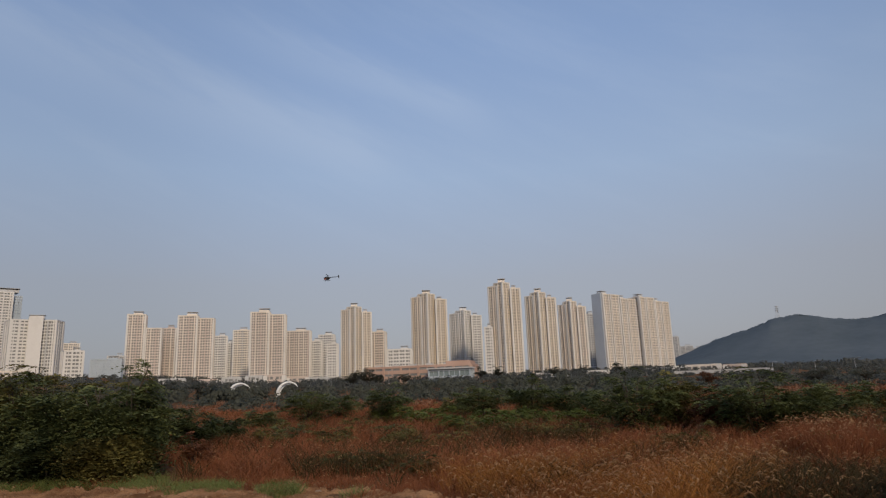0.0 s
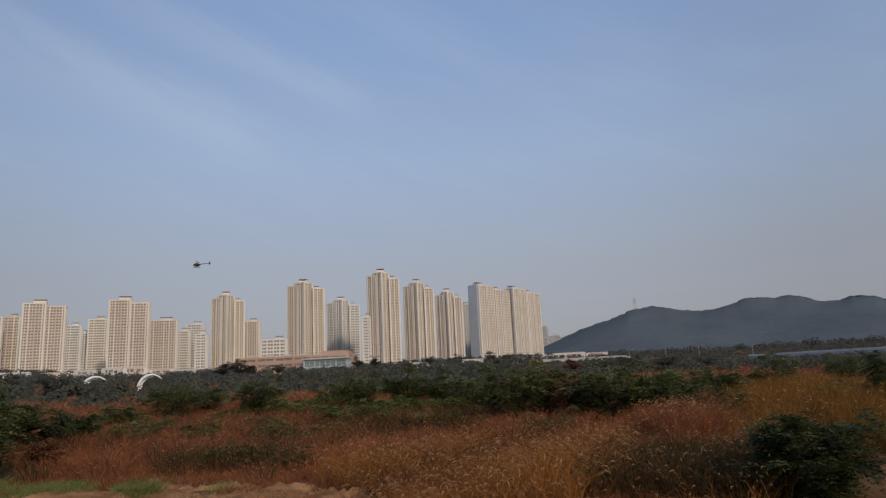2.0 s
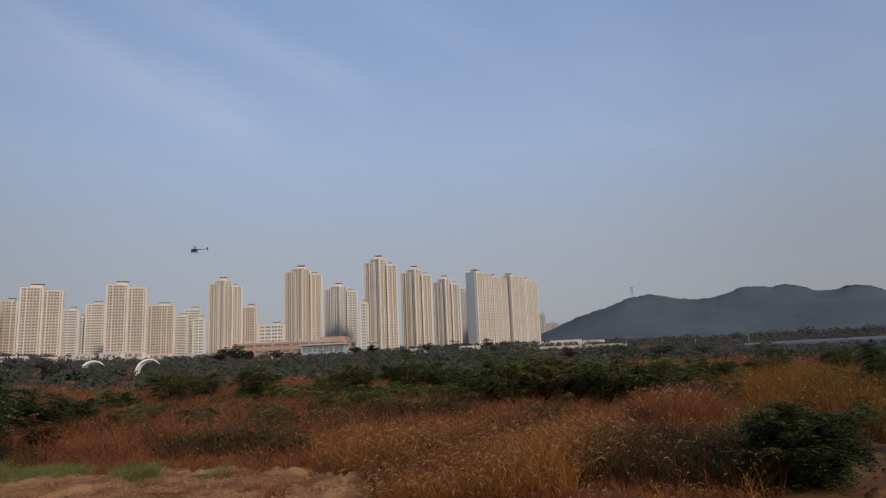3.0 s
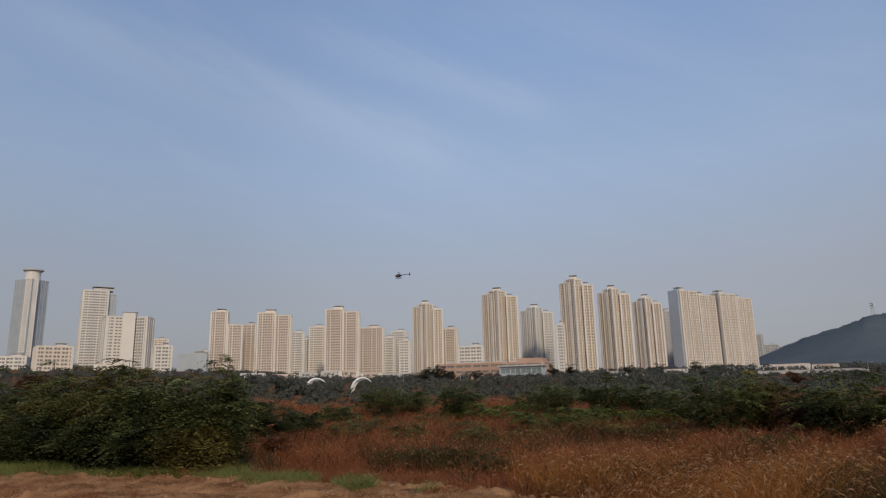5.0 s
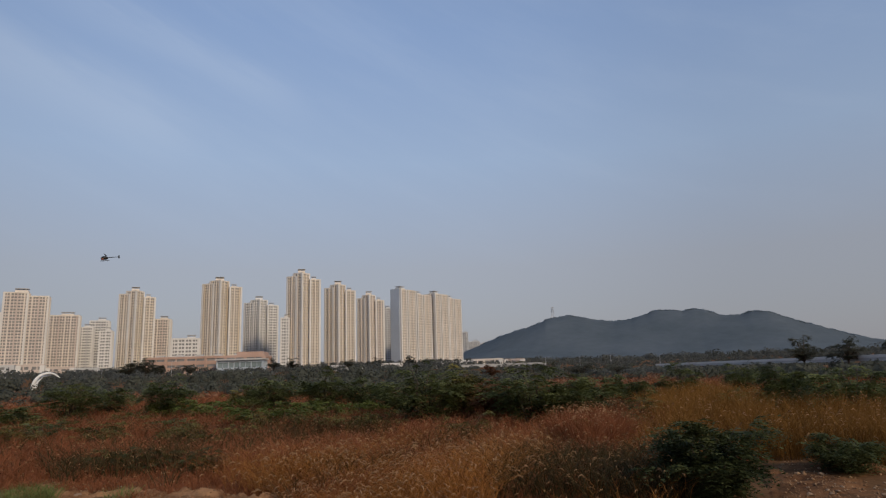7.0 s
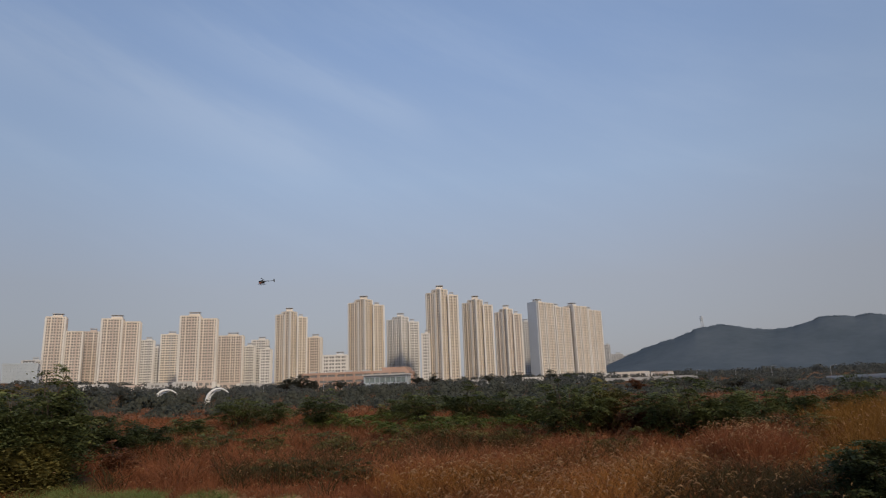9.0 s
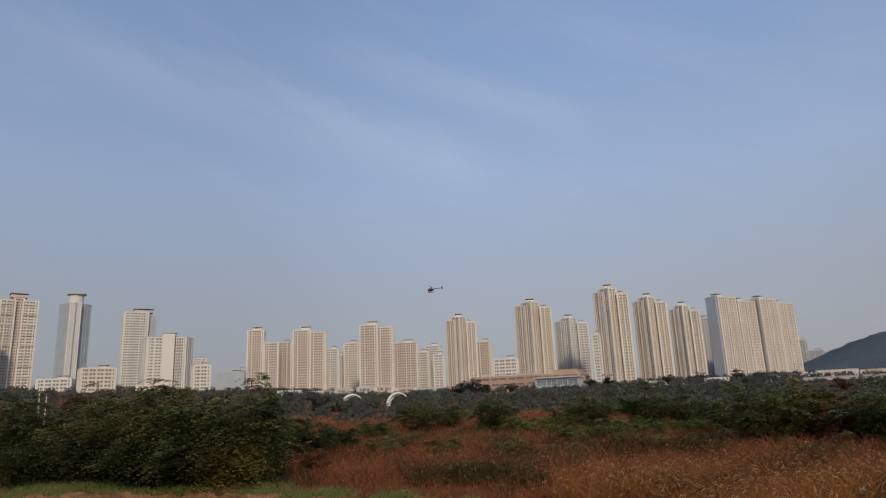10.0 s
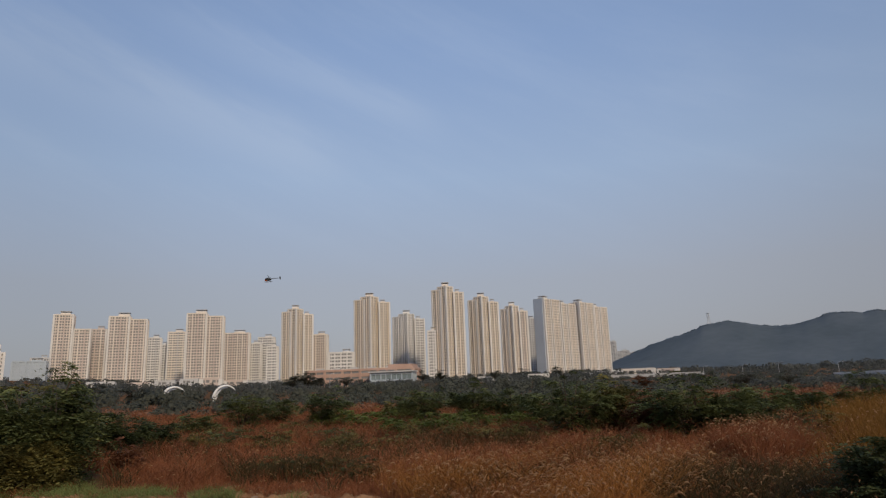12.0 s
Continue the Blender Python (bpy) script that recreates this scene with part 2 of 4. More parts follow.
def ground_z(x, y):
    """Height of the land: a river flat that climbs to the town ahead."""
    x, y = np.asarray(x, float), np.asarray(y, float)
    r = np.hypot(x, y)
    bear = np.degrees(np.arctan2(-x, y))
    left = smooth(8, 40, bear)
    z = smooth(170, 420, r) * (5.5 + 7 * left) + smooth(420, 760, r) * (9 + 8 * left) * smooth(-45, -15, bear)
    z = z + 0.10 * np.sin(x * 0.31 + 1) * np.sin(y * 0.27) * smooth(10, 20, r) + 0.04 * np.sin(x * 1.3) * np.sin(y * 1.1 + 2)
    return z


# ---- ground ----
def build_ground():
    bears = np.concatenate([np.linspace(-62, 54, 233), np.linspace(58, 294, 60)])
    rad = np.concatenate([np.linspace(0.004, 8, 9), np.geomspace(8.2, 4600, 120)])
    b, r = np.meshgrid(np.radians(bears), rad)
    x, y = -r * np.sin(b), r * np.cos(b) - 0.7
    z = ground_z(x, y) + np.where(r < 30, 0.03 * np.sin(x * 5.1 + y * 2.3) * np.sin(y * 4.3 - x), 0)
    n, m = len(rad), len(bears)
    idx = np.arange(n * m).reshape(n, m)
    nxt = np.roll(idx, -1, axis=1)
    faces = np.stack([idx[:-1], idx[1:], nxt[1:], nxt[:-1]], -1).reshape(-1, 4)
    verts = np.stack([x, y, z], -1).reshape(-1, 3)
    verts = np.vstack([verts, [[0, 0, float(ground_z(0, 0))]]])
    ob = raw("ground", verts, faces, M_SOIL, smooth=True, kind="structure", label="brown soil of a river flat under dry weeds")
    return ob


build_ground()


# ---- towers ----
def wing(parent, w, d, floors, wall, at_xy=(0, 0), turn=0.0, accent=None, z0=0.0, bay=2.7, storey=2.9, glass=None, pier=1.0, sill=1.35):
    """A block of storeys: a glazed core, a spandrel slab at each floor and piers between the bays."""
    t = pose(at_xy[0], at_xy[1], 0, 0, 0, turn)
    h = floors * storey
    bm = bmesh.new()
    box(bm, -w / 2 + 0.35, w / 2 - 0.35, -d / 2 + 0.35, d / 2 - 0.35, z0, z0 + h, t)
    core = part("block", bm, glass or M_GLASS, parent, "block of storeys with dark window panes")
    bm = bmesh.new()
    for f in range(floors):
        box(bm, -w / 2, w / 2, -d / 2, d / 2, z0 + f * storey, z0 + f * storey + sill, t)
    # accent paint on the bands; its darker tone also carries the bays' recess shade
    band = accent if wall is M_CREAM and accent in (M_OCHRE, M_ROSE) else wall
    part("floor_band", bm, band, core, kind="stuff")
    bm, ba, bc = bmesh.new(), bmesh.new(), bmesh.new()
    box(bm, -w / 2 - 0.15, w / 2 + 0.15, -d / 2 - 0.15, d / 2 + 0.15, z0 + h, z0 + h + 1.3, t)
    for length, other, swap in ((w, d, False), (d, w, True)):
        n = max(2, round(length / bay))
        for i in range(n + 1):
            u = -length / 2 + length * i / n
            edge = i in (0, n)
            pw = pier * (1.6 if edge else (1.15 if i % 2 == 0 else 0.45)) / 2
            c = min(max(u, -length / 2 + pw - 0.3), length / 2 - pw + 0.3)
            o = other / 2 + (0.45 if i % 2 == 0 or edge else 0.1)
            tgt = bc if edge else ba if (accent and i % 6 == 4) else bm
            for s in (-1, 1):
                a0, a1 = (s * o, s * (o - 0.9)) if s < 0 else (o - 0.9, o)
                if swap:
                    box(tgt, a0, a1, c - pw, c + pw, z0, z0 + h + 0.8, t)
                else:
                    box(tgt, c - pw, c + pw, a0, a1, z0, z0 + h + 0.8, t)
    part("pier", bm, wall, core, kind="stuff")
    part("corner_pier", bc, M_WHITE if wall in (M_CREAM, M_ROSE) else wall, core, kind="stuff")
    if accent:
        part("accent_pier", ba, accent, core, kind="stuff")
    else:
        ba.free()
    return z0 + h


def crown(parent, z, x=0.0, y=0.0, w=9.0, d=8.0, h=3.2, wall=None, turn=0.0):
    """Lift house with a flat plate on short posts above it."""
    t = pose(x, y, 0, 0, 0, turn)
    bm = bmesh.new()
    box(bm, -w / 2, w / 2, -d / 2, d / 2, z + 0.2, z + h, t)
    house = part("lift_house", bm, wall or M_CREAM, parent)
    bm = bmesh.new()
    for sx in (-1, 1):
        for sy in (-1, 1):
            box(bm, sx * w * 0.36 - 0.25, sx * w * 0.36 + 0.25, sy * d * 0.36 - 0.25, sy * d * 0.36 + 0.25, z + h, z + h + 1.3, t)
    box(bm, -w * 0.54, w * 0.54, -d * 0.54, d * 0.54, z + h + 1.3, z + h + 1.75, t)
    part("roof_plate", bm, M_ROOF, house, "grey flat roof plate on posts")


def thing(name, label, category, x, y, z, turn=0.0, group="", kind=""):
    e = new(name)
    e.matrix_world = pose(x, y, z, 0, 0, turn)
    return tagged(e, label, category, group, kind)


TOWERS = "apartment towers of the skyline"


def stand(bearing, dist, turn, label, name="apartment_tower", z=None, category="tower", group=TOWERS):
    x, y = at(bearing, dist)
    z = float(ground_z(x, y)) if z is None else z
    e = thing(name, label, category, x, y, z, bearing + turn, group)
    low = float(ground_z(x, y)) - 1.0
    if z > low:
        bm = bmesh.new()
        box(bm, -8, 8, -5, 5, low - z, 0.5)
        part("podium", bm, M_GREY, e)
    return e


def corner_tower(bearing, dist, z, floors, wide, wall, accent, label):
    """Tall tower of two angled blocks with a bevelled middle bay between them."""
    e = stand(bearing, dist, 0, label, z=z)
    a, b = wide * 0.46, wide * 0.42
    top = wing(e, a, a * 0.7, floors, wall, (-wide * 0.18, wide * 0.02), 58, accent)
    wing(e, wide * 0.33, wide * 0.33, floors + 1, wall, (-wide * 0.03, -wide * 0.15), 50, accent)
    wing(e, wide * 0.1, wide * 0.2, floors - 1, M_GREY, (wide * 0.16, wide * 0.06), 10)
    wing(e, b * 0.72, b, floors - 1, wall, (wide * 0.31, wide * 0.02), 14, accent)
    crown(e, top + 4.1, -wide * 0.03, -wide * 0.1, wide * 0.2, wide * 0.2, 2.6, wall)
    crown(e, top - 1.4, wide * 0.32, wide * 0.05, wide * 0.12, wide * 0.12, 1.6, wall)
    bm = bmesh.new()
    box(bm, -wide * 0.24, wide * 0.1, -wide * 0.16, wide * 0.12, top + 1.4, top + 3.0)
    part("roof_step", bm, wall, e)
    return e


def slab_tower(bearing, dist, z, floors, wide, turn, wall, accent, label, step=1):
    """Broad slab tower in two halves, one set back and a storey lower."""
    e = stand(bearing, dist, turn, label, z=z)
    top = wing(e, wide * 0.52, 13, floors, wall, (-wide * 0.21, -1.2), 0, accent)
    wing(e, wide * 0.5, 12, floors - step, wall, (wide * 0.24, 0.8), 0, accent)
    crown(e, top + 1.2, -wide * 0.12, 0, wide * 0.28, 7, 2.4, wall)
    return e


def plain_tower(bearing, dist, z, floors, wide, turn, wall, accent, label, deep=12.0):
    e = stand(bearing, dist, turn, label, z=z)
    top = wing(e, wide, deep, floors, wall, (0, 0), 0, accent)
    crown(e, top + 1.0, wide * 0.1, 0, wide * 0.4, deep * 0.5, 2.0, wall)
    return e


def build_towers():
    c = "cream apartment tower with warm ochre bays and rows of windows"
    corner_tower(0.62, 702, 17.5, 28, 41, M_CREAM, M_OCHRE, c)
    # white and grey walls here put the haze into the paint colour
    corner_tower(-2.63, 749, 15.0, 24, 39, M_WHITE, M_GREY, "apartment tower with walls coloured pale grey for haze")
    corner_tower(-6.2, 643, 11.5, 30, 34, M_CREAM, M_OCHRE, "tallest cream apartment tower with ochre bays")
    corner_tower(-9.37, 675, 13.0, 27, 33.5, M_CREAM, M_OCHRE, c)
    corner_tower(-12.08, 707, 14.5, 24, 31, M_CREAM, M_ROSE, "cream apartment tower with dusty rose bays")
    corner_tower(7.1, 734, 15.5, 26, 36, M_CREAM, M_OCHRE, c)
    s = "broad cream apartment slab with rows of windows"
    slab_tower(14.54, 726, 16.0, 25, 38, -9, M_CREAM, M_ROSE, s)
    slab_tower(20.36, 753, 18.0, 24, 38, -9, M_CREAM, M_ROSE, s)
    e = stand(24.85, 765, -8, "cream apartment tower with a lower block against it", z=20.0)
    top = wing(e, 18, 14, 24, M_CREAM, (0, 0), 0, M_ROSE)
    wing(e, 16, 12, 19, M_CREAM, (17.2, 2), 0, M_ROSE)
    crown(e, top + 1, 1, 0, 9, 8, 2.0, M_CREAM)
    g = "shorter pale apartment block between the towers"
    plain_tower(22.4, 795, 20, 20, 15.5, -8, M_ROSE, M_CREAM, g)
    plain_tower(18.38, 832, 20, 18, 15, -6, M_WHITE, M_GREY, g)
    plain_tower(17.65, 865, 20, 16, 8, -6, M_WHITE, M_GREY, g)
    plain_tower(16.7, 841, 19, 21, 20, -6, M_CREAM, M_GREY, g)
    plain_tower(12.0, 775, 17, 19, 29, -8, M_CREAM, M_ROSE, g)
    plain_tower(10.5, 795, 18, 15, 15, -8, M_WHITE, M_GREY, g)
    plain_tower(9.55, 812, 18, 18, 19, -8, M_WHITE, M_GREY, g)
    plain_tower(9.05, 712, 17, 12, 11, -8, M_WHITE, M_GREY, g)
    plain_tower(5.06, 755, 15, 18, 18, -8, M_CREAM, M_ROSE, g)
    plain_tower(-4.75, 640, 11.5, 16, 8, 0, M_WHITE, M_GREY, g)
    plain_tower(-13.55, 855, 18, 24, 14, 20, M_GREY, M_WHITE, g)
    # grey walls stand in for haze over the farthest blocks
    plain_tower(-20.5, 1434, 30, 20, 14, 0, M_GREY, M_WHITE, "far apartment block coloured grey for haze")
    plain_tower(-21.3, 1500, 30, 14, 26, 0, M_GREY, M_WHITE, "far apartment block coloured grey for haze")
    plain_tower(-22.1, 1600, 32, 13, 20, 0, M_GREY, M_WHITE, "far apartment block coloured grey for haze")
    # long slab of four stepped sections that runs away from the river
    e = thing("apartment_slab", "long cream apartment slab in four stepped sections", "tower", *at(-17.4, 748), 14.5, 35.0, TOWERS)
    for i, (f, o) in enumerate(((27, 0), (26, 2.2), (27, 0.2), (26, 3.0))):
        top = wing(e, 28, 13, f, M_CREAM, (-46.5 + 31 * i, o), 0, M_WHITE, bay=2.8)
        bm = bmesh.new()
        box(bm, -61.0 + 31 * i, -59.2 + 31 * i, o - 8.6, o - 5.5, 0, f * 2.9 + 1.8)
        box(bm, -47.4 + 31 * i, -46.2 + 31 * i, o - 7.6, o - 5.5, 0, f * 2.9 + 1.2)
        part("white_fin", bm, M_WHITE, e, "white wall fin running the full height")
        if i == 0:
            bm = bmesh.new()
            box(bm, -61.6, -60.3, -6.4, 6.4, 0, f * 2.9 + 1.6)
            part("gable_wall", bm, M_GABLESHADE, e, "blank gable wall, coloured blue-grey for its shade and haze")
        if i:
            wing(e, 3.2, 8, f - 1, M_ROSE, (-62 + 31 * i, o + 2.5), 0, None)
        crown(e, top + 1, -46.5 + 31 * i - 6, o, 8, 7, 2.2, M_WHITE)
    # offices and tall blocks at the far end of the skyline
    e = stand(44.6, 736, 0, "teal glass office block with a pale roof", "office_block", 30, "office block")
    wing(e, 17, 16, 20, M_TEAL, (0, 0), 0, None, glass=M_TEAL, pier=0.4)
    e = stand(42.43, 785, 6, "tall cream apartment tower with grey balcony bands", z=33)
    top = wing(e, 13, 20, 30, M_CREAM, (-9.5, 0), 0, M_ROSE)
    wing(e, 9, 18, 31, M_ROSE, (0, 1.5), 0, M_GREY)
    wing(e, 14, 20, 30, M_CREAM, (10, 0), 0, M_WHITE)
    for k in range(1, 9):
        for cx in (-9.5, 10):
            bm = bmesh.new()
            box(bm, cx - 5.5, cx + 5.5, -10.9, -10.2, k * 10.4, k * 10.4 + 1.3)
            part("balcony_band", bm, M_GREY, e)
    crown(e, top + 4.5, 0, 0, 15, 12, 3, M_ROSE)
    e = stand(38.64, 991, 0, "slim round glass tower with a drum on its roof", "glass_tower", 46, "tower")
    top = wing(e, 26, 26, 36, M_BLUE, (0, 0), 45, M_GREY, glass=M_BLUE, pier=0.5, sill=1.0)
    wing(e, 13, 34, 36, M_WHITE, (0, 0), 0, None, glass=M_BLUE, pier=0.7)
    bm = bmesh.new()
    tube(bm, [(0, 0, top), (0, 0, top + 14)], [9, 9], 20)
    part("roof_drum", bm, M_WHITE, e)
    bm = bmesh.new()
    tube(bm, [(0, 0, top + 14), (0, 0, top + 15.5)], [12, 12], 20)
    part("roof_plate", bm, M_GREY, e)
    e = stand(34.1, 811, 6, "tall white office tower with a blue glass flank", "office_tower", 28, "tower")
    top = wing(e, 25, 20, 30, M_WHITE, (-3.5, 0), 0, M_GREY)
    wing(e, 9, 16, 29, M_BLUE, (13, 3), 0, None, glass=M_BLUE, pier=0.4)
    crown(e, top + 1, 4, 0, 20, 14, 3, M_GREY)
    e = stand(31.9, 683, -6, "white office block with a regular grid of windows", "office_block", 24, "office block")
    top = wing(e, 18, 18, 17, M_WHITE, (-11.5, 2), 20, None, bay=3.6, pier=1.6, sill=1.6)
    wing(e, 10, 18, 18, M_WHITE, (1, 0), 8, None, bay=5, pier=3.4, sill=2.3)
    wing(e, 17, 16, 17, M_WHITE, (12.5, 3), -18, M_GREY, bay=2.4, pier=1.0, sill=0.9)
    crown(e, top + 2, 2, 0, 12, 8, 2.0, M_GREY)
    lows = "low pale building at the foot of the skyline"
    for bearing, dist, z, fl, wd, dp, m, tn in ((39.5, 626, 21, 4, 25, 14, M_WHITE, -10), (36.8, 571, 20, 6, 24, 16, M_CREAM, 8),
                                                 (29.5, 1000, 36, 14, 24, 14, M_CREAM, 6), (29.2, 600, 20, 7, 14, 12, M_WHITE, 10),
                                                 (26.8, 689, 21, 6, 26, 14, M_BLUE, -8), (26.2, 740, 24, 7, 16, 10, M_GREY, 0),
                                                 (3.2, 571, 12, 8, 21, 12, M_WHITE, -6)):
        e = stand(bearing, dist, tn, lows, "low_building", z, "building", "low buildings below the skyline")
        top = wing(e, wd, dp, fl, m, glass=M_BLUE if m is M_BLUE else None)
        crown(e, top + 0.4, wd * 0.2, 0, wd * 0.3, dp * 0.5, 1.8, m)


build_towers()


# ---- hill ----
def noise2(x, y, s, seed=0.0):
    """Soft patchy field, about -1 to 1."""
    return (np.sin(x * s + 1.7 + seed) * np.cos(y * s * 1.13 - 0.6 * x * s + seed * 2) + 0.6 * np.sin(x * s * 2.3 - y * s * 1.9 + seed * 3) + 0.4 * np.cos(x * s * 4.1 + y * s * 3.7 + seed)) / 1.5


def hill_z(bearing, r):
    """Wooded hill with a string of soft summits beyond the river road."""
    b = -bearing
    s = 74 * np.clip((b - 18.2) / 9.5, 0, 1) ** 0.8 * (1 - 0.75 * smooth(44, 55, b))
    s = s * np.exp(-((r - 1180) / 190) ** 2)
    crest = np.exp(-((r - 1180) / 75) ** 2)
    for mid, wide, high in ((24.0, 2.5, 4.0), (29.6, 2.1, 12.0), (37.5, 1.9, 17.0), (40.4, 1.4, 14.5), (45.0, 1.6, 8.0)):
        s = s + high * np.exp(-((b - mid) / wide) ** 2) * crest
    return s + (0.5 * np.sin(b * 4.3) + 0.3 * np.sin(b * 9.1 + 1)) * smooth(20, 24, b) * crest


def build_hill():
    bears, rad = np.linspace(-75, -17.5, 300), np.linspace(860, 1600, 90)
    b, r = np.meshgrid(bears, rad)
    z = hill_z(b, r) + ground_z(-r * np.sin(np.radians(b)), r * np.cos(np.radians(b))) - 0.6
    x, y = -r * np.sin(np.radians(b)), r * np.cos(np.radians(b))
    z = z + (1.2 * noise2(x, y, 0.03, 1) + 0.3 * noise2(x, y, 0.1, 2)) * smooth(1, 12, hill_z(b, r))
    idx = np.arange(b.size).reshape(b.shape)
    faces = np.stack([idx[:-1, :-1], idx[1:, :-1], idx[1:, 1:], idx[:-1, 1:]], -1).reshape(-1, 4)
    raw("hill", np.stack([x, y, z], -1).reshape(-1, 3), faces, M_HILL, smooth=True, kind="structure", label="wooded hill beyond the river road, coloured blue-grey for haze")
    n = 2600
    bb, rr = rng.uniform(-66, -18.5, n), rng.uniform(1155, 1195, n)
    xx, yy = -rr * np.sin(np.radians(bb)), rr * np.cos(np.radians(bb))
    size = rng.uniform(0.6, 2.0, n) * (1 + 0.35 * noise2(bb, rr * 0, 1.7))
    clumps("hill_woods", xx, yy, hill_z(bb, rr) + ground_z(xx, yy) - 0.4, size, M_HILL, "dense woodland along the top of the hill, coloured blue-grey for haze", tall=0.75, leaf=0.9, per=14, spread=0.25, lift=0.0)


def clumps(name, x, y, z, size, material, label, tall=1.0, leaf=1.0, per=26, spread=0.45, lift=0.6):
    """Many small tree crowns, each a knot of leaf clumps that face outwards, as one stuff object."""
    k = len(x)
    c = rng.normal(size=(k, per, 3))
    c[:, :, 2] = np.abs(c[:, :, 2]) - 0.35
    c /= np.linalg.norm(c, axis=2, keepdims=True)
    n = c + rng.normal(0, spread, c.shape)
    n /= np.linalg.norm(n, axis=2, keepdims=True)
    far = c * rng.uniform(0.6, 1.05, (k, per, 1))
    cen = np.stack([x, y, z + size * tall * lift], 1)[:, None] + far * (size[:, None] * np.array([1, 1, tall]))[:, None]
    u = np.cross(n, rng.normal(size=(k, per, 3)))
    u /= np.linalg.norm(u, axis=2, keepdims=True)
    v = np.cross(n, u)
    s = (size[:, None, None] * rng.uniform(0.28, 0.6, (k, per, 1))) * leaf
    q = np.stack([cen - u * s, cen - v * s * 0.7, cen + u * s, cen + v * s * 0.7], 2).reshape(-1, 3)
    ob = raw(name, q, np.arange(len(q)).reshape(-1, 4), material, kind="stuff", label=label)
    return tagged(ob, category="trees")


build_hill()


# ---- grass ----
def blades(name, x, y, h, w, material, label, lean=0.35, category="grass", heads=None, head_size=0.06):
    """Curved tapering blades as one stuff object; some end in a drooping seed head."""
    n = len(x)
    z = ground_z(x, y) - 0.02
    a, fa = rng.uniform(0, 2 * np.pi, n), rng.uniform(0, np.pi, n)
    d = np.stack([np.cos(a), np.sin(a)], 1) * (lean * h * rng.uniform(0.3, 1.6, n))[:, None]
    side = np.stack([np.cos(fa), np.sin(fa), np.zeros(n)], 1) * (w / 2)[:, None]
    v = np.empty((n, 6, 3))
    for i, (s, wid) in enumerate(((0, 0.8), (0.55, 1.0), (1.0, 0.1))):
        c = np.stack([x + d[:, 0] * s * s, y + d[:, 1] * s * s, z + h * (s - 0.12 * s * s)], 1)
        v[:, 2 * i], v[:, 2 * i + 1] = c - side * wid, c + side * wid
    base = (np.arange(n) * 6)[:, None, None]
    f = base + np.array([[0, 1, 3, 2], [2, 3, 5, 4]])[None]
    ob = raw(name, v.reshape(-1, 3), f.reshape(-1, 4), material, kind="stuff", label=label)
    tagged(ob, category=category)
    if heads is not None:
        pick = rng.random(n) < heads
        tip = (v[pick, 4] + v[pick, 5]) / 2
        seed_heads(name, tip, d[pick], head_size)
    return ob


def seed_heads(name, tip, d, size):
    """Bristly seed spikes that bend over at the blade tips."""
    n = len(tip)
    out = d / np.maximum(np.linalg.norm(d, axis=1, keepdims=True), 1e-6)
    L = rng.uniform(0.7, 1.3, n) * size
    v = np.empty((n, 12, 3))
    for i, (s, rad, drop) in enumerate(((0, 0.035, 0), (0.3, 0.11, -0.16), (0.7, 0.10, -0.05), (1.0, 0.02, 0.3))):
        c = tip + np.concatenate([out * (L * s)[:, None], (-L * drop)[:, None]], 1)
        for k in range(3):
            ang = 2 * np.pi * k / 3
            off = np.stack([-out[:, 1] * np.cos(ang), out[:, 0] * np.cos(ang), np.full(n, np.sin(ang))], 1)
            v[:, 3 * i + k] = c + off * (L * rad)[:, None]
    q = []
    for i in range(3):
        for k in range(3):
            q.append([3 * i + k, 3 * i + (k + 1) % 3, 3 * i + 3 + (k + 1) % 3, 3 * i + 3 + k])
    f = (np.arange(n) * 12)[:, None, None] + np.array(q)[None]
    ob = raw(name.replace("grass", "seed_heads"), v.reshape(-1, 3), f.reshape(-1, 4), M_HEAD, kind="stuff", label="pale drooping seed heads above the grass")
    tagged(ob, category="seed heads")


def scatter(n, b0, b1, r0, r1):
    """Random plan places, thinner with distance."""
    b = rng.uniform(b0, b1, n)
    r = np.exp(rng.uniform(np.log(r0), np.log(r1), n))
    return -r * np.sin(np.radians(b)), r * np.cos(np.radians(b)), b, r


def front(b):
    """Distance at which the dry growth begins, bearing by bearing."""
    deep = np.where(b < -38.5, 8.4, np.interp(b, [-7, -4.4, 0, 9, 20, 43, 56], [6.2, 9.0, 10.5, 12.1, 12.6, 14.3, 14.6]))
    return deep / np.cos(np.radians(b)) + 0.3 * np.sin(b * 1.1) + 0.18 * np.sin(b * 2.7)


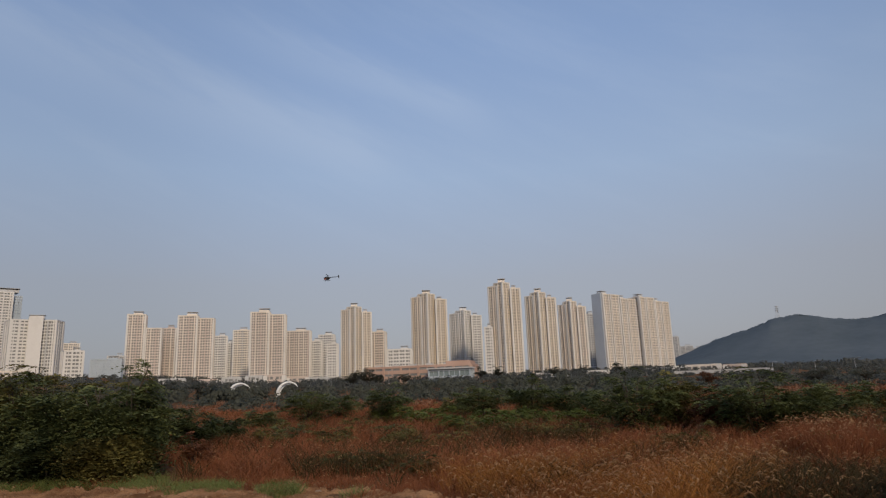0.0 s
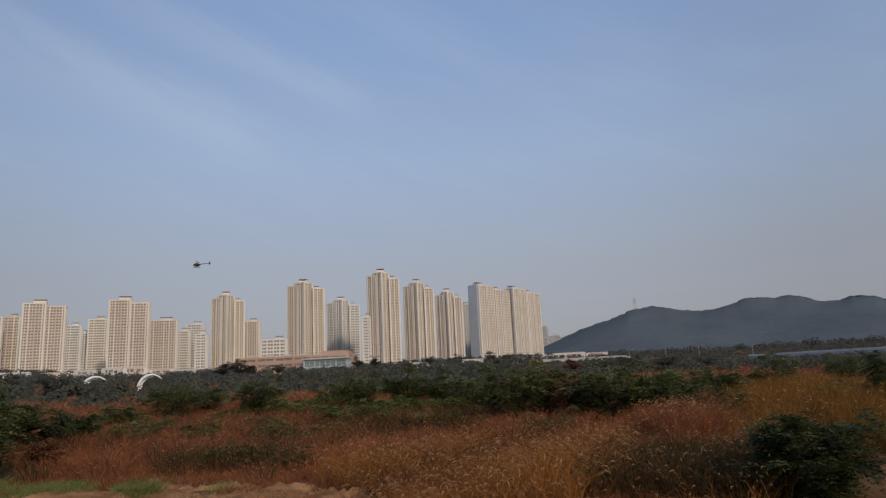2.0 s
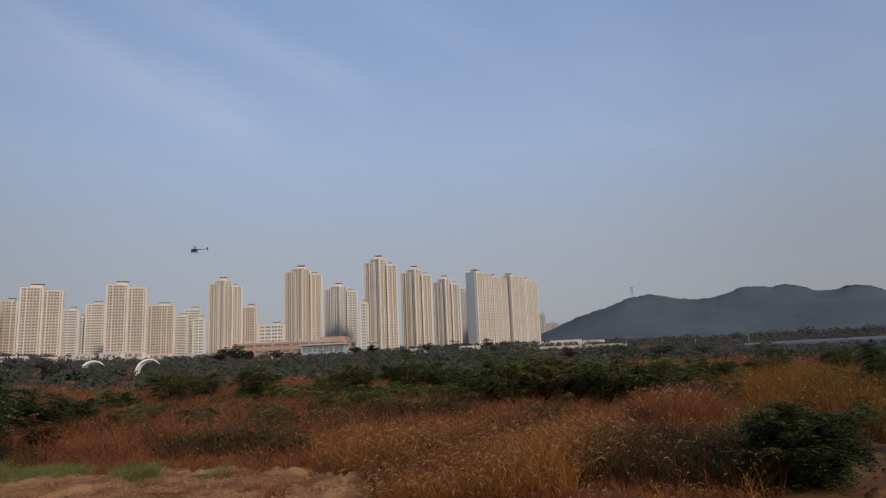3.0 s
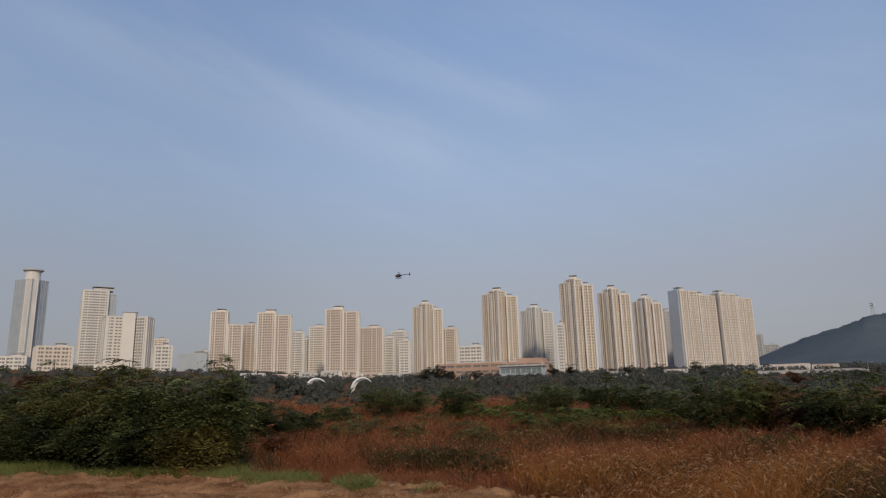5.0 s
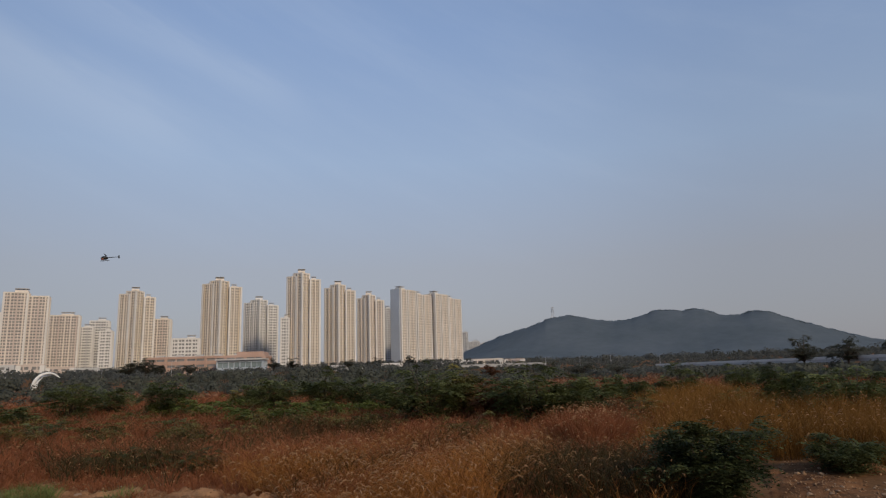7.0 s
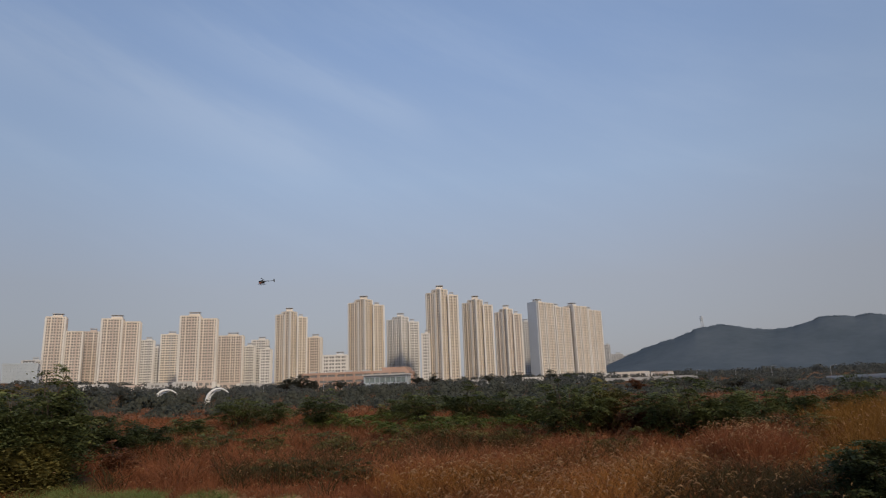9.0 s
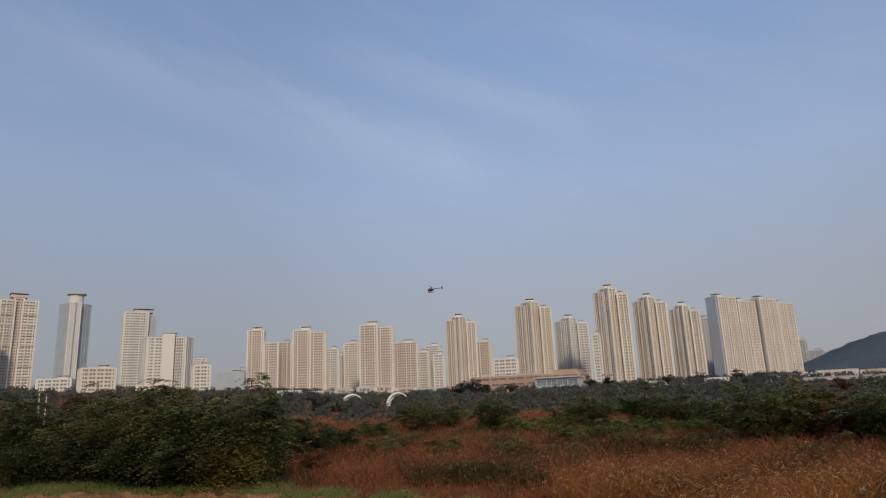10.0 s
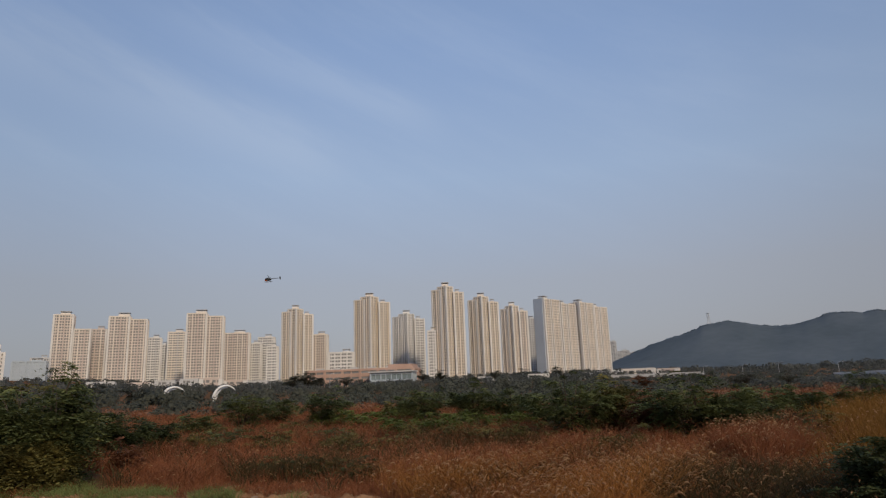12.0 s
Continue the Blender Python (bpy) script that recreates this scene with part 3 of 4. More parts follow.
def build_grass():
    x, y, b, r = scatter(430000, -64, 56, 7, 95)
    edge = r - front(b)
    ragged = 0.35 * noise2(x, y, 2.3, 5)
    k = (edge + ragged > 0) & ~((b > 21) & (r * np.cos(np.radians(b)) < 15.5)) & ~((b < -44) & (r < 13)) & (noise2(x, y, 0.35) > -0.85) & ~((rng.random(len(b)) < smooth(35, 42, -b)) & (r < 26) & (r > 12.5))
    x, y, b, r, edge = x[k], y[k], b[k], r[k], edge[k]
    h = (0.36 + 0.13 * noise2(x, y, 0.5, 2) + 0.17 * noise2(x, y, 1.9, 4) + 0.10 * noise2(x, y, 4.5, 6)) * rng.uniform(0.4, 1.3, len(x)) * (0.45 + 0.55 * smooth(0, 2.2, edge))
    blades("red_grass", x, y, np.maximum(h, 0.10), 0.003 + r * 0.00040, M_RED, "rust-red dry grass covering the flat", 0.95, heads=0.035)
    # foxtail grass, thickest near the camera
    x, y, b, r = scatter(75000, -46, 3, 7, 17)
    k = (r > front(b)) & (noise2(x, y, 0.8, 1) > -0.45) & (rng.random(len(b)) < smooth(16, 9.5, r + 1.5 * noise2(x, y, 0.6, 4))) & (rng.random(len(b)) < smooth(2, -7, b)) & ~((b < -43) & (r < 14)) & (rng.random(len(b)) > 0.93 * smooth(20, 28, -b) * (r < 12))
    x, y, b, r = x[k], y[k], b[k], r[k]
    blades("straw_grass", x, y, rng.uniform(0.2, 0.7, len(x)) * (0.85 + 0.3 * noise2(x, y, 0.9, 3)), 0.004 + r * 0.00024, M_STRAW, "straw-coloured foxtail grass with bent heads", 0.9, heads=0.12, head_size=0.075)
    x, y, b, r = scatter(70000, -64, -28, 12, 34)
    k = (noise2(x, y, 0.4, 3) + 0.5 * noise2(x, y, 1.6, 1) > -0.35) & (rng.random(len(b)) < smooth(34, 42, -b + 3 * noise2(x, y, 0.5, 8)))
    x, y, b, r = x[k], y[k], b[k], r[k]
    h = rng.uniform(0.45, 1.05, len(x)) * (1 + 0.25 * noise2(x, y, 0.6, 9))
    blades("amber_grass", x, y, h, 0.004 + r * 0.00034, M_AMBER, "tall amber grass with upright stalks", 0.5, heads=0.05, head_size=0.08)
    x, y, b, r = scatter(9000, -35, -27, 12.5, 17)
    k = ((b + 31) / 3.5) ** 2 + ((r - 14.5) / 1.8) ** 2 < 1 + 0.4 * noise2(x, y, 1.4, 3)
    x, y, b, r = x[k], y[k], b[k], r[k]
    blades("tall_red_grass", x, y, rng.uniform(0.45, 0.95, len(x)), 0.004 + r * 0.0003, M_RED, "tall tuft of rust-red grass with upright tips", 0.45, heads=0.08, head_size=0.08)
    # dark withered weeds in strips and hollows
    x, y, b, r = scatter(150000, -60, 24, 8, 60)
    wob = 1.5 * noise2(x, y, 0.7, 3)
    strip = (b > 1 + wob) & (b < 12.5 + wob) & (r > 12.7) & (r < 14.4 + 0.3 * wob)
    band = (b > -14 + wob) & (b < -2 + wob) & (r > 17.5 + wob) & (r < 23 + wob)
    hollow = (b > 1.5) & (b < 4.5) & (r > 16.5) & (r < 21 + wob)
    foot = (b < -22 + wob) & (b > -39) & (r < 11.5 + 0.4 * wob)
    patch = (noise2(x, y, 0.9, 5) + 0.6 * noise2(x, y, 2.1, 2) > 0.55) & (rng.random(len(b)) < 0.6)
    k = (r > front(b) + 0.2) & (strip | (band & (rng.random(len(b)) < 0.7)) | hollow | foot | patch)
    x, y, b, r = x[k], y[k], b[k], r[k]
    blades("weed", x, y, rng.uniform(0.2, 0.66, len(x)), 0.007 + r * 0.00045, M_WEED, "dark withered weeds among the red grass", 0.8, category="weeds", heads=0.06)
    # low green grass: two long tufts and scraps on the track, a fringe below the thicket
    x, y, b, r = scatter(260000, -2, 54, 9.0, 26)
    wob = noise2(x, y, 2.2, 7)
    long_tuft = ((b - 19.8) / 3.6) ** 2 + ((r - 12.35 - 0.13 * (b - 19.8)) / 0.75) ** 2 < 1 + 0.5 * wob
    tuft = ((b - 13.2) / 1.9) ** 2 + ((r - 11.35) / 0.6) ** 2 < 1 + 0.4 * wob
    scrap = (((b - 7.4) / 1.0) ** 2 + ((r - 10.7) / 0.3) ** 2 < 1 + 0.6 * wob) & (rng.random(len(b)) < 0.5)
    fringe = (b > 22) & (r * np.cos(np.radians(b)) < 14.6 + 0.5 * wob) & (r * np.cos(np.radians(b)) > 12.0 + 0.5 * noise2(x, y, 0.6, 2)) & (noise2(x, y, 0.9, 3) + 0.4 * wob > 0.05)
    k = long_tuft | tuft | scrap | fringe
    x, y, b, r = x[k], y[k], b[k], r[k]
    blades("green_grass", x, y, rng.uniform(0.06, 0.26, len(x)), np.full(len(x), 0.008), M_GREEN, "low green grass in tufts on the track", 0.8)
    # short rust-red weeds that creep over the bare dirt
    x, y, b, r = scatter(60000, -6, 40, 8.2, 15)
    wob = noise2(x, y, 1.6, 4) + 0.6 * noise2(x, y, 4.2, 1)
    k = (r < front(b) + 0.5) & ((wob > 0.75) | ((b < 6.5) & (r < 10.6) & (wob > 0.0)) | ((front(b) - r < 0.7) & (wob > 0.1)))
    x, y, b, r = x[k], y[k], b[k], r[k]
    blades("creeping_weed", x, y, rng.uniform(0.05, 0.24, len(x)), np.full(len(x), 0.007), M_RED, "short rust-red weeds creeping over the dirt", 0.9, category="weeds")


build_grass()


# ---- shrubs ----
def shrub(name, label, x, y, tall, wide, seed, leaf, limbs=14, fronds=26, leaflets=7, size=0.05, category="shrub", group="", droop=0.35, trunk=0.0, z=None):
    """Stems that fork from the base and carry feathery fronds of paired leaflets."""
    g = np.random.default_rng(seed)
    e = thing(name, label, category, x, y, float(ground_z(x, y)) if z is None else z, 0, group)
    bm = bmesh.new()
    tips = []
    for i in range(limbs):
        a = 2 * math.pi * (i + g.uniform(-0.4, 0.4)) / limbs
        out = wide / 2 * math.sqrt(g.uniform(0.05, 1.0))
        hh = tall * (1 - 0.55 * (out / (wide / 2)) ** 2) * g.uniform(0.6, 1.08)
        p0 = np.array([g.uniform(-0.1, 0.1) * wide, g.uniform(-0.1, 0.1) * wide, -0.05])
        if trunk:
            p0 = np.array([0, 0, trunk * g.uniform(0.7, 1.0)])
        p3 = np.array([math.cos(a) * out, math.sin(a) * out, hh])
        pm = p0 * 0.45 + p3 * 0.55 + np.array([0, 0, 0.14 * tall])
        ctl = [p0 + (pm - p0) * s for s in (0, 0.5)] + [pm, (pm + p3) / 2 + np.array([0, 0, 0.04 * tall]), p3]
        rad = [0.016 * tall, 0.012 * tall, 0.008 * tall, 0.005 * tall, 0.002 * tall]
        tube(bm, [tuple(c) for c in ctl], rad, 5)
        for _ in range(max(2, fronds // 6)):
            s = g.uniform(0.05, 1.0) ** 0.85 * 3.999
            j = int(s)
            node = ctl[j] + (ctl[j + 1] - ctl[j]) * (s - j)
            way = a + g.normal(0, 1.1)
            node = node + np.array([math.cos(way), math.sin(way), 0.25]) * g.uniform(0.02, 0.13) * wide
            for _ in range(6):
                tips.append(np.append(node + g.normal(0, 0.35 * size, 3), way))
    part("limbs" if trunk else "stem", bm, M_BARK, e)
    if trunk:
        bm = bmesh.new()
        tube(bm, [(0, 0, -0.1), (0.05, 0, trunk * 0.5), (0, 0.03, trunk)], [0.05 * tall, 0.035 * tall, 0.025 * tall], 8)
        part("trunk", bm, M_BARK, e)
    tips = np.array(tips)
    n = len(tips)
    a = tips[:, 3] + g.normal(0, 0.85, n)
    L = size * leaflets * g.uniform(0.6, 1.25, n)
    up = g.uniform(-0.1, 0.5, n)
    d = np.stack([np.cos(a), np.sin(a), up], 1)
    d /= np.linalg.norm(d, axis=1, keepdims=True)
    sd = np.stack([-np.sin(a), np.cos(a), np.zeros(n)], 1)
    quads = []
    for k in range(leaflets):
        s = (k + 0.7) / leaflets
        c = tips[:, :3] + d * (L * s)[:, None]
        c[:, 2] -= L * droop * s * s * 1.3
        for sgn in (-1, 1):
            ln = (size * (1.15 - 0.5 * s) * g.uniform(0.8, 1.3, n))[:, None]
            dirn = sd * sgn + d * 0.45 + np.array([0, 0, -0.25]) + g.normal(0, 0.18, (n, 3))
            wd = d * 0.36 + g.normal(0, 0.1, (n, 3))
            tipv = c + dirn * ln
            midv = c + dirn * ln * 0.45
            quads.append(np.stack([c, midv - wd * ln, tipv, midv + wd * ln], 1))
    q = np.concatenate(quads).reshape(-1, 3)
    low = 0.02 - 0.0
    q[:, 2] = np.maximum(q[:, 2], low)
    raw("foliage", q, np.arange(len(q)).reshape(-1, 4), leaf, e)
    return e


def build_shrubs():
    g1 = "shrubs beside the track"
    for i, (x, y, h, w, m) in enumerate(((-18.8, 16.8, 2.3, 3.0, M_LEAF), (-16.6, 16.6, 2.5, 3.0, M_LEAF), (-15.0, 16.2, 2.5, 2.4, M_LEAF), (-13.8, 16.2, 2.45, 2.2, M_LEAF), (-13.0, 15.7, 1.85, 2.0, M_DUSK),
                                         (-12.1, 15.6, 1.6, 2.2, M_LEAF), (-11.2, 15.3, 1.7, 2.2, M_OLIVE), (-10.3, 15.1, 1.95, 2.2, M_LEAF), (-9.4, 14.8, 2.1, 2.2, M_OLIVE), (-8.6, 14.6, 2.1, 2.2, M_LEAF), (-7.8, 14.2, 1.95, 2.1, M_LEAF),
                                         (-7.0, 13.9, 1.8, 2.0, M_LEAF), (-6.35, 13.7, 1.65, 1.5, M_LEAF), (-9.9, 16.6, 2.15, 2.8, M_OLIVE), (-8.0, 16.4, 1.95, 2.6, M_OLIVE), (-13.4, 18.0, 2.1, 2.8, M_LEAF), (-11.6, 17.4, 1.8, 2.6, M_OLIVE),
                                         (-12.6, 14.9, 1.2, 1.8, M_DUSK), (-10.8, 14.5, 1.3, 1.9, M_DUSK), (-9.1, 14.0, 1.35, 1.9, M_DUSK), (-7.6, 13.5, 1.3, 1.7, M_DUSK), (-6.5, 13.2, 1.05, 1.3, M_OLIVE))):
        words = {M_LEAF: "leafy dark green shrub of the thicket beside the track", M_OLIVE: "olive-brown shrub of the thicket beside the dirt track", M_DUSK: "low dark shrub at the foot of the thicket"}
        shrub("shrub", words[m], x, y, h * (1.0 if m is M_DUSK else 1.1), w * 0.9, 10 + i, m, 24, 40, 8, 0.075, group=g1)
    for i in range(20):
        x = -6.6 - 0.41 * i + 0.15 * math.sin(i * 2.3)
        if -12.9 < x < -11.6:
            continue
        shrub("shrub", "slender young shoot standing above the thicket", x, 14.0 + 0.1 * i, 2.3 + 0.3 * math.sin(i * 1.9), 0.55, 300 + i, M_OLIVE if i % 3 == 1 else M_LEAF, 3, 24, 7, 0.06, group=g1)
    # long leafy shoots that lean out over the end of the thicket
    for i in range(4):
        e = shrub("shrub", "tall leaning shoot with sparse dark leaves", -7.1 + 0.12 * i, 14.2, 2.75 - 0.2 * i, 0.3, 33 + i, M_LEAF, 4, 66, 6, 0.06, group=g1)
        e.matrix_world = e.matrix_world @ pose(0, 0, 0, 0, 22 + 3 * i, 0)
    shrub("shrub", "amber withered shrub at the end of the thicket", -5.35, 14.6, 0.85, 0.55, 21, M_RUST, 12, 24, 6, 0.05, group=g1)
    for i, (b, r, h, w) in enumerate(((20.4, 21, 1.35, 1.5), (21.8, 20, 1.3, 1.4), (17.9, 23, 0.95, 1.3))):
        shrub("field_shrub", "rounded dark green bush beside the thicket", *at(b, r), h, w, 45 + i, M_DUSK, 20, 54, 6, 0.06, group="bushes in the field")
    shrub("shrub", "low dark green bush at the edge of bare dirt", *at(-40.0, 8.6), 1.08, 1.4, 40, M_DUSK, 26, 50, 7, 0.05, group=g1)
    for i, (b, r, h, w, m) in enumerate(((-16.9, 28, 2.05, 2.9, M_LEAF), (-19.8, 29, 1.85, 2.2, M_OLIVE), (-26.0, 25.5, 1.8, 3.0, M_LEAF), (-28.8, 26, 1.3, 2.2, M_LEAF), (-23.5, 27, 1.2, 1.6, M_RUST),
                                         (4.5, 41, 1.75, 3.0, M_LEAF), (11.1, 46, 1.95, 3.0, M_LEAF), (-8.2, 37, 1.95, 2.5, M_LEAF), (-3.9, 40, 1.75, 2.8, M_LEAF), (-14.2, 34, 1.4, 2.0, M_LEAF),
                                         (-46.0, 27, 1.4, 1.5, M_LEAF), (-50.5, 25, 1.6, 2.0, M_LEAF))):
        shrub("field_shrub", "dark green bush standing in the red grass" if m is M_LEAF else "brownish bush standing in the red grass", *at(b, r * 0.77), h * 1.05, w * 0.88, 60 + i, m, 24, 42, 7, 0.075, group="bushes in the field")
    for i, (b, r, h, w) in enumerate(((-3.0, 28, 0.95, 4.0), (-6.0, 30, 0.95, 3.4), (1.0, 36, 1.05, 3.8), (-10.5, 31, 0.9, 3.2), (3.6, 38, 0.9, 3.0))):
        shrub("vine_mound", "low mound of bright green creeping vine leaves", *at(b, r * 0.82), h * 0.85, w * 0.85, 90 + i, M_VINE, 16, 22, 5, 0.09, group="vine mounds", category="vine")
    for i, (b, r, h, w, m) in enumerate(((-11.5, 36, 1.5, 2.2, M_LEAF), (-2.0, 44, 1.5, 2.6, M_OLIVE), (8.3, 47, 1.4, 2.6, M_LEAF), (-31.5, 33, 1.4, 2.2, M_LEAF), (-34.5, 36, 1.3, 2.0, M_LEAF), (-38.5, 40, 1.7, 2.2, M_LEAF), (-43.0, 44, 1.5, 2.0, M_LEAF), (15.0, 40, 1.1, 2.0, M_LEAF))):
        shrub("field_shrub", "dark green bush standing in the red grass" if m is M_LEAF else "brownish bush standing in the red grass", *at(b, r * 0.8), h, w * 0.85, 140 + i, m, 20, 36, 6, 0.08, group="bushes in the field")
    for i, (b, r, h, w, m) in enumerate(((-1.0, 19, 0.6, 1.3, M_OLIVE), (-30.5, 14, 0.55, 0.8, M_VINE), (-35.0, 20, 0.9, 1.3, M_OLIVE), (4.0, 23, 0.6, 1.6, M_LEAF), (9.0, 20, 0.55, 1.2, M_OLIVE), (13.0, 22, 0.7, 1.5, M_LEAF), (-13.0, 20, 0.6, 1.6, M_OLIVE),
                                         (-20.5, 17, 0.6, 1.5, M_OLIVE), (-33.5, 16, 0.75, 0.9, M_LEAF), (-42.5, 19, 1.0, 1.0, M_OLIVE), (-49.0, 18, 1.1, 1.2, M_LEAF), (7.0, 28, 0.6, 1.8, M_OLIVE), (-8.0, 24, 0.6, 1.8, M_OLIVE))):
        shrub("weed_bush", "low green weed bush among the dry grass", *at(b, r), h, w, 400 + i, m, 14, 22, 6, 0.045, category="weed", group="green weeds in the field")
    # dark low plants along the edge of the dirt and in a hollow behind it
    for i in range(16):
        b, r = 0.6 + 0.6 * i, 12.6 + 0.12 * i + 0.4 * math.sin(i * 2.1)
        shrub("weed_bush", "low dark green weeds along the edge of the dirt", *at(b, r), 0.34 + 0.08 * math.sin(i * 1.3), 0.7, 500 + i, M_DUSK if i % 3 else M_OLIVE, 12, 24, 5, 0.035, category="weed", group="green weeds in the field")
    for i, (b, r, h, w) in enumerate(((3.2, 18.5, 0.7, 1.2), (2.2, 17.6, 0.55, 1.0), (-4.5, 21.5, 0.7, 1.8), (-7.6, 20.5, 0.6, 1.8), (-11.0, 20.0, 0.6, 1.8), (12.5, 25, 0.75, 2.0), (8.6, 22, 0.5, 1.6), (14.6, 21, 0.6, 1.2))):
        shrub("weed_bush", "brown-green weed bush in the dry grass", *at(b, r), h, w, 530 + i, M_OLIVE, 14, 26, 6, 0.045, category="weed", group="green weeds in the field")
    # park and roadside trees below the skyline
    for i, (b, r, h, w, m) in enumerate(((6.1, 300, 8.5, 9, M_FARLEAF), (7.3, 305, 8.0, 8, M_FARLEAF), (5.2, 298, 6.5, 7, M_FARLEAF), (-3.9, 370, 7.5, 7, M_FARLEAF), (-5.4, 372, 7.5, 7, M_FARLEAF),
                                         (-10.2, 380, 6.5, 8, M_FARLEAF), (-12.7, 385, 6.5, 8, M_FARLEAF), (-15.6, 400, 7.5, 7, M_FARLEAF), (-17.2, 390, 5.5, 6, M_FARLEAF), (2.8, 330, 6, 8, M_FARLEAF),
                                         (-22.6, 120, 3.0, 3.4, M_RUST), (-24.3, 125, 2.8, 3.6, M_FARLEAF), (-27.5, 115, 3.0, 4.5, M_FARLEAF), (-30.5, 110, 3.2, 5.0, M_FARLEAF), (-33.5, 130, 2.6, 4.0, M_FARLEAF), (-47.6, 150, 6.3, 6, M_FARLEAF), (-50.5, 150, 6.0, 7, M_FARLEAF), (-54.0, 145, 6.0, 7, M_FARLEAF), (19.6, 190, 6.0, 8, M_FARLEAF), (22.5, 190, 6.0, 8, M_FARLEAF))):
        shrub("tree", "rust-brown tree in autumn leaf" if m is M_RUST else "roadside tree below the towers, leaf paled grey-green for haze", *at(b, r), h * 1.08, w, 200 + i, m, 18, 60, 3, 0.045 * h, category="tree", group="trees below the skyline", trunk=h * 0.3)
    for b, h, w, m, seed in ((36.6, 3.9, 4.2, M_OLIVE, 230), (37.6, 3.5, 3.4, M_RUST, 231)):
        shrub("tree", "broad rust and olive tree behind the thicket", *at(b, 62), h, w, seed, m, 30, 72, 5, 0.12, category="tree", group="trees below the skyline", trunk=0.9)
    shrub("shrub", "low dark green bush at the edge of bare dirt", *at(-49.4, 11.2), 0.62, 0.9, 41, M_DUSK, 18, 36, 6, 0.045, group=g1)
    # far scrub and woods, in the leaf colours paled for haze
    n = 1500
    b, r = rng.uniform(-64, 56, n), np.exp(rng.uniform(np.log(55), np.log(170), n))
    x, y = -r * np.sin(np.radians(b)), r * np.cos(np.radians(b))
    k = noise2(x, y, 0.06, 2) > 0.0
    x, y, r = x[k], y[k], r[k]
    clumps("far_scrub", x, y, ground_z(x, y) - 0.2, rng.uniform(0.5, 1.25, len(x)), M_FARLEAF, "scrub across the flat, leaf paled grey-green for haze", 0.9, 0.42, 90, 0.3)
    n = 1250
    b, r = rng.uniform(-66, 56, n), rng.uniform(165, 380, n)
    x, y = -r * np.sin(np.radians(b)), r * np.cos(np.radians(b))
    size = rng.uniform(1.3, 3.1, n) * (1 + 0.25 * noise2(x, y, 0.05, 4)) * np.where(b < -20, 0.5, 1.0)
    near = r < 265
    for name, pick, material in (("tree_belt", near, M_FARLEAF), ("rear_tree_belt", ~near, M_HAZELEAF)):
        clumps(name, x[pick], y[pick], ground_z(x[pick], y[pick]) - 0.4, size[pick], material, "belt of trees below the skyline, leaf paled for haze", 0.95, 0.36, 110, 0.28)
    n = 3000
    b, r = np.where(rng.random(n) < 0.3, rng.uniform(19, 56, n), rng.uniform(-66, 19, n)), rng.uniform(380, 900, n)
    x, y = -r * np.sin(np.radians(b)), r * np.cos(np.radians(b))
    clumps("slope_woods", x, y, ground_z(x, y) - 0.5, rng.uniform(2.0, 4.2, n), M_HAZELEAF, "woods on the slope below the towers, leaf paled for haze", 0.8, 0.45, 44, 0.25)
    n = 1700
    near = rng.random(n) < 0.14
    b = np.where(near, rng.uniform(-44, -30, n), rng.uniform(-66, -16, n))
    r = np.where(near, rng.uniform(135, 200, n), rng.uniform(190, 430, n))
    x, y = -r * np.sin(np.radians(b)), r * np.cos(np.radians(b))
    clumps("hill_foot_scrub", x, y, ground_z(x, y) - 0.3, np.where(near, rng.uniform(0.7, 1.6, n), rng.uniform(0.7, 1.5, n)), M_HAZELEAF, "scrub at the foot of the hill, leaf paled grey-green for haze", 0.7, 0.6, 44, 0.25)
    n = 2600
    b, r = rng.uniform(-66, 30, n), np.exp(rng.uniform(np.log(60), np.log(175), n))
    x, y = -r * np.sin(np.radians(b)), r * np.cos(np.radians(b))
    ob = clumps("far_red_grass", x, y, ground_z(x, y) - 0.25, rng.uniform(0.5, 1.0, n), M_FARRED, "far tussocks of rust-red grass", 0.55, 0.4, 20)
    tagged(ob, category="grass")


build_shrubs()


# ---- dirt track ----
def clods(x, y):
    """Uneven lumps of trodden dirt, a few centimetres high."""
    flat = [0.055 * noise.noise((p * 0.9, q * 0.9, 3)) + 0.04 * noise.noise((p * 2.7, q * 2.7, 8)) + 0.035 * noise.noise((p * 7, q * 7, 5)) for p, q in zip(x.ravel(), y.ravel())]
    return np.array(flat).reshape(x.shape)


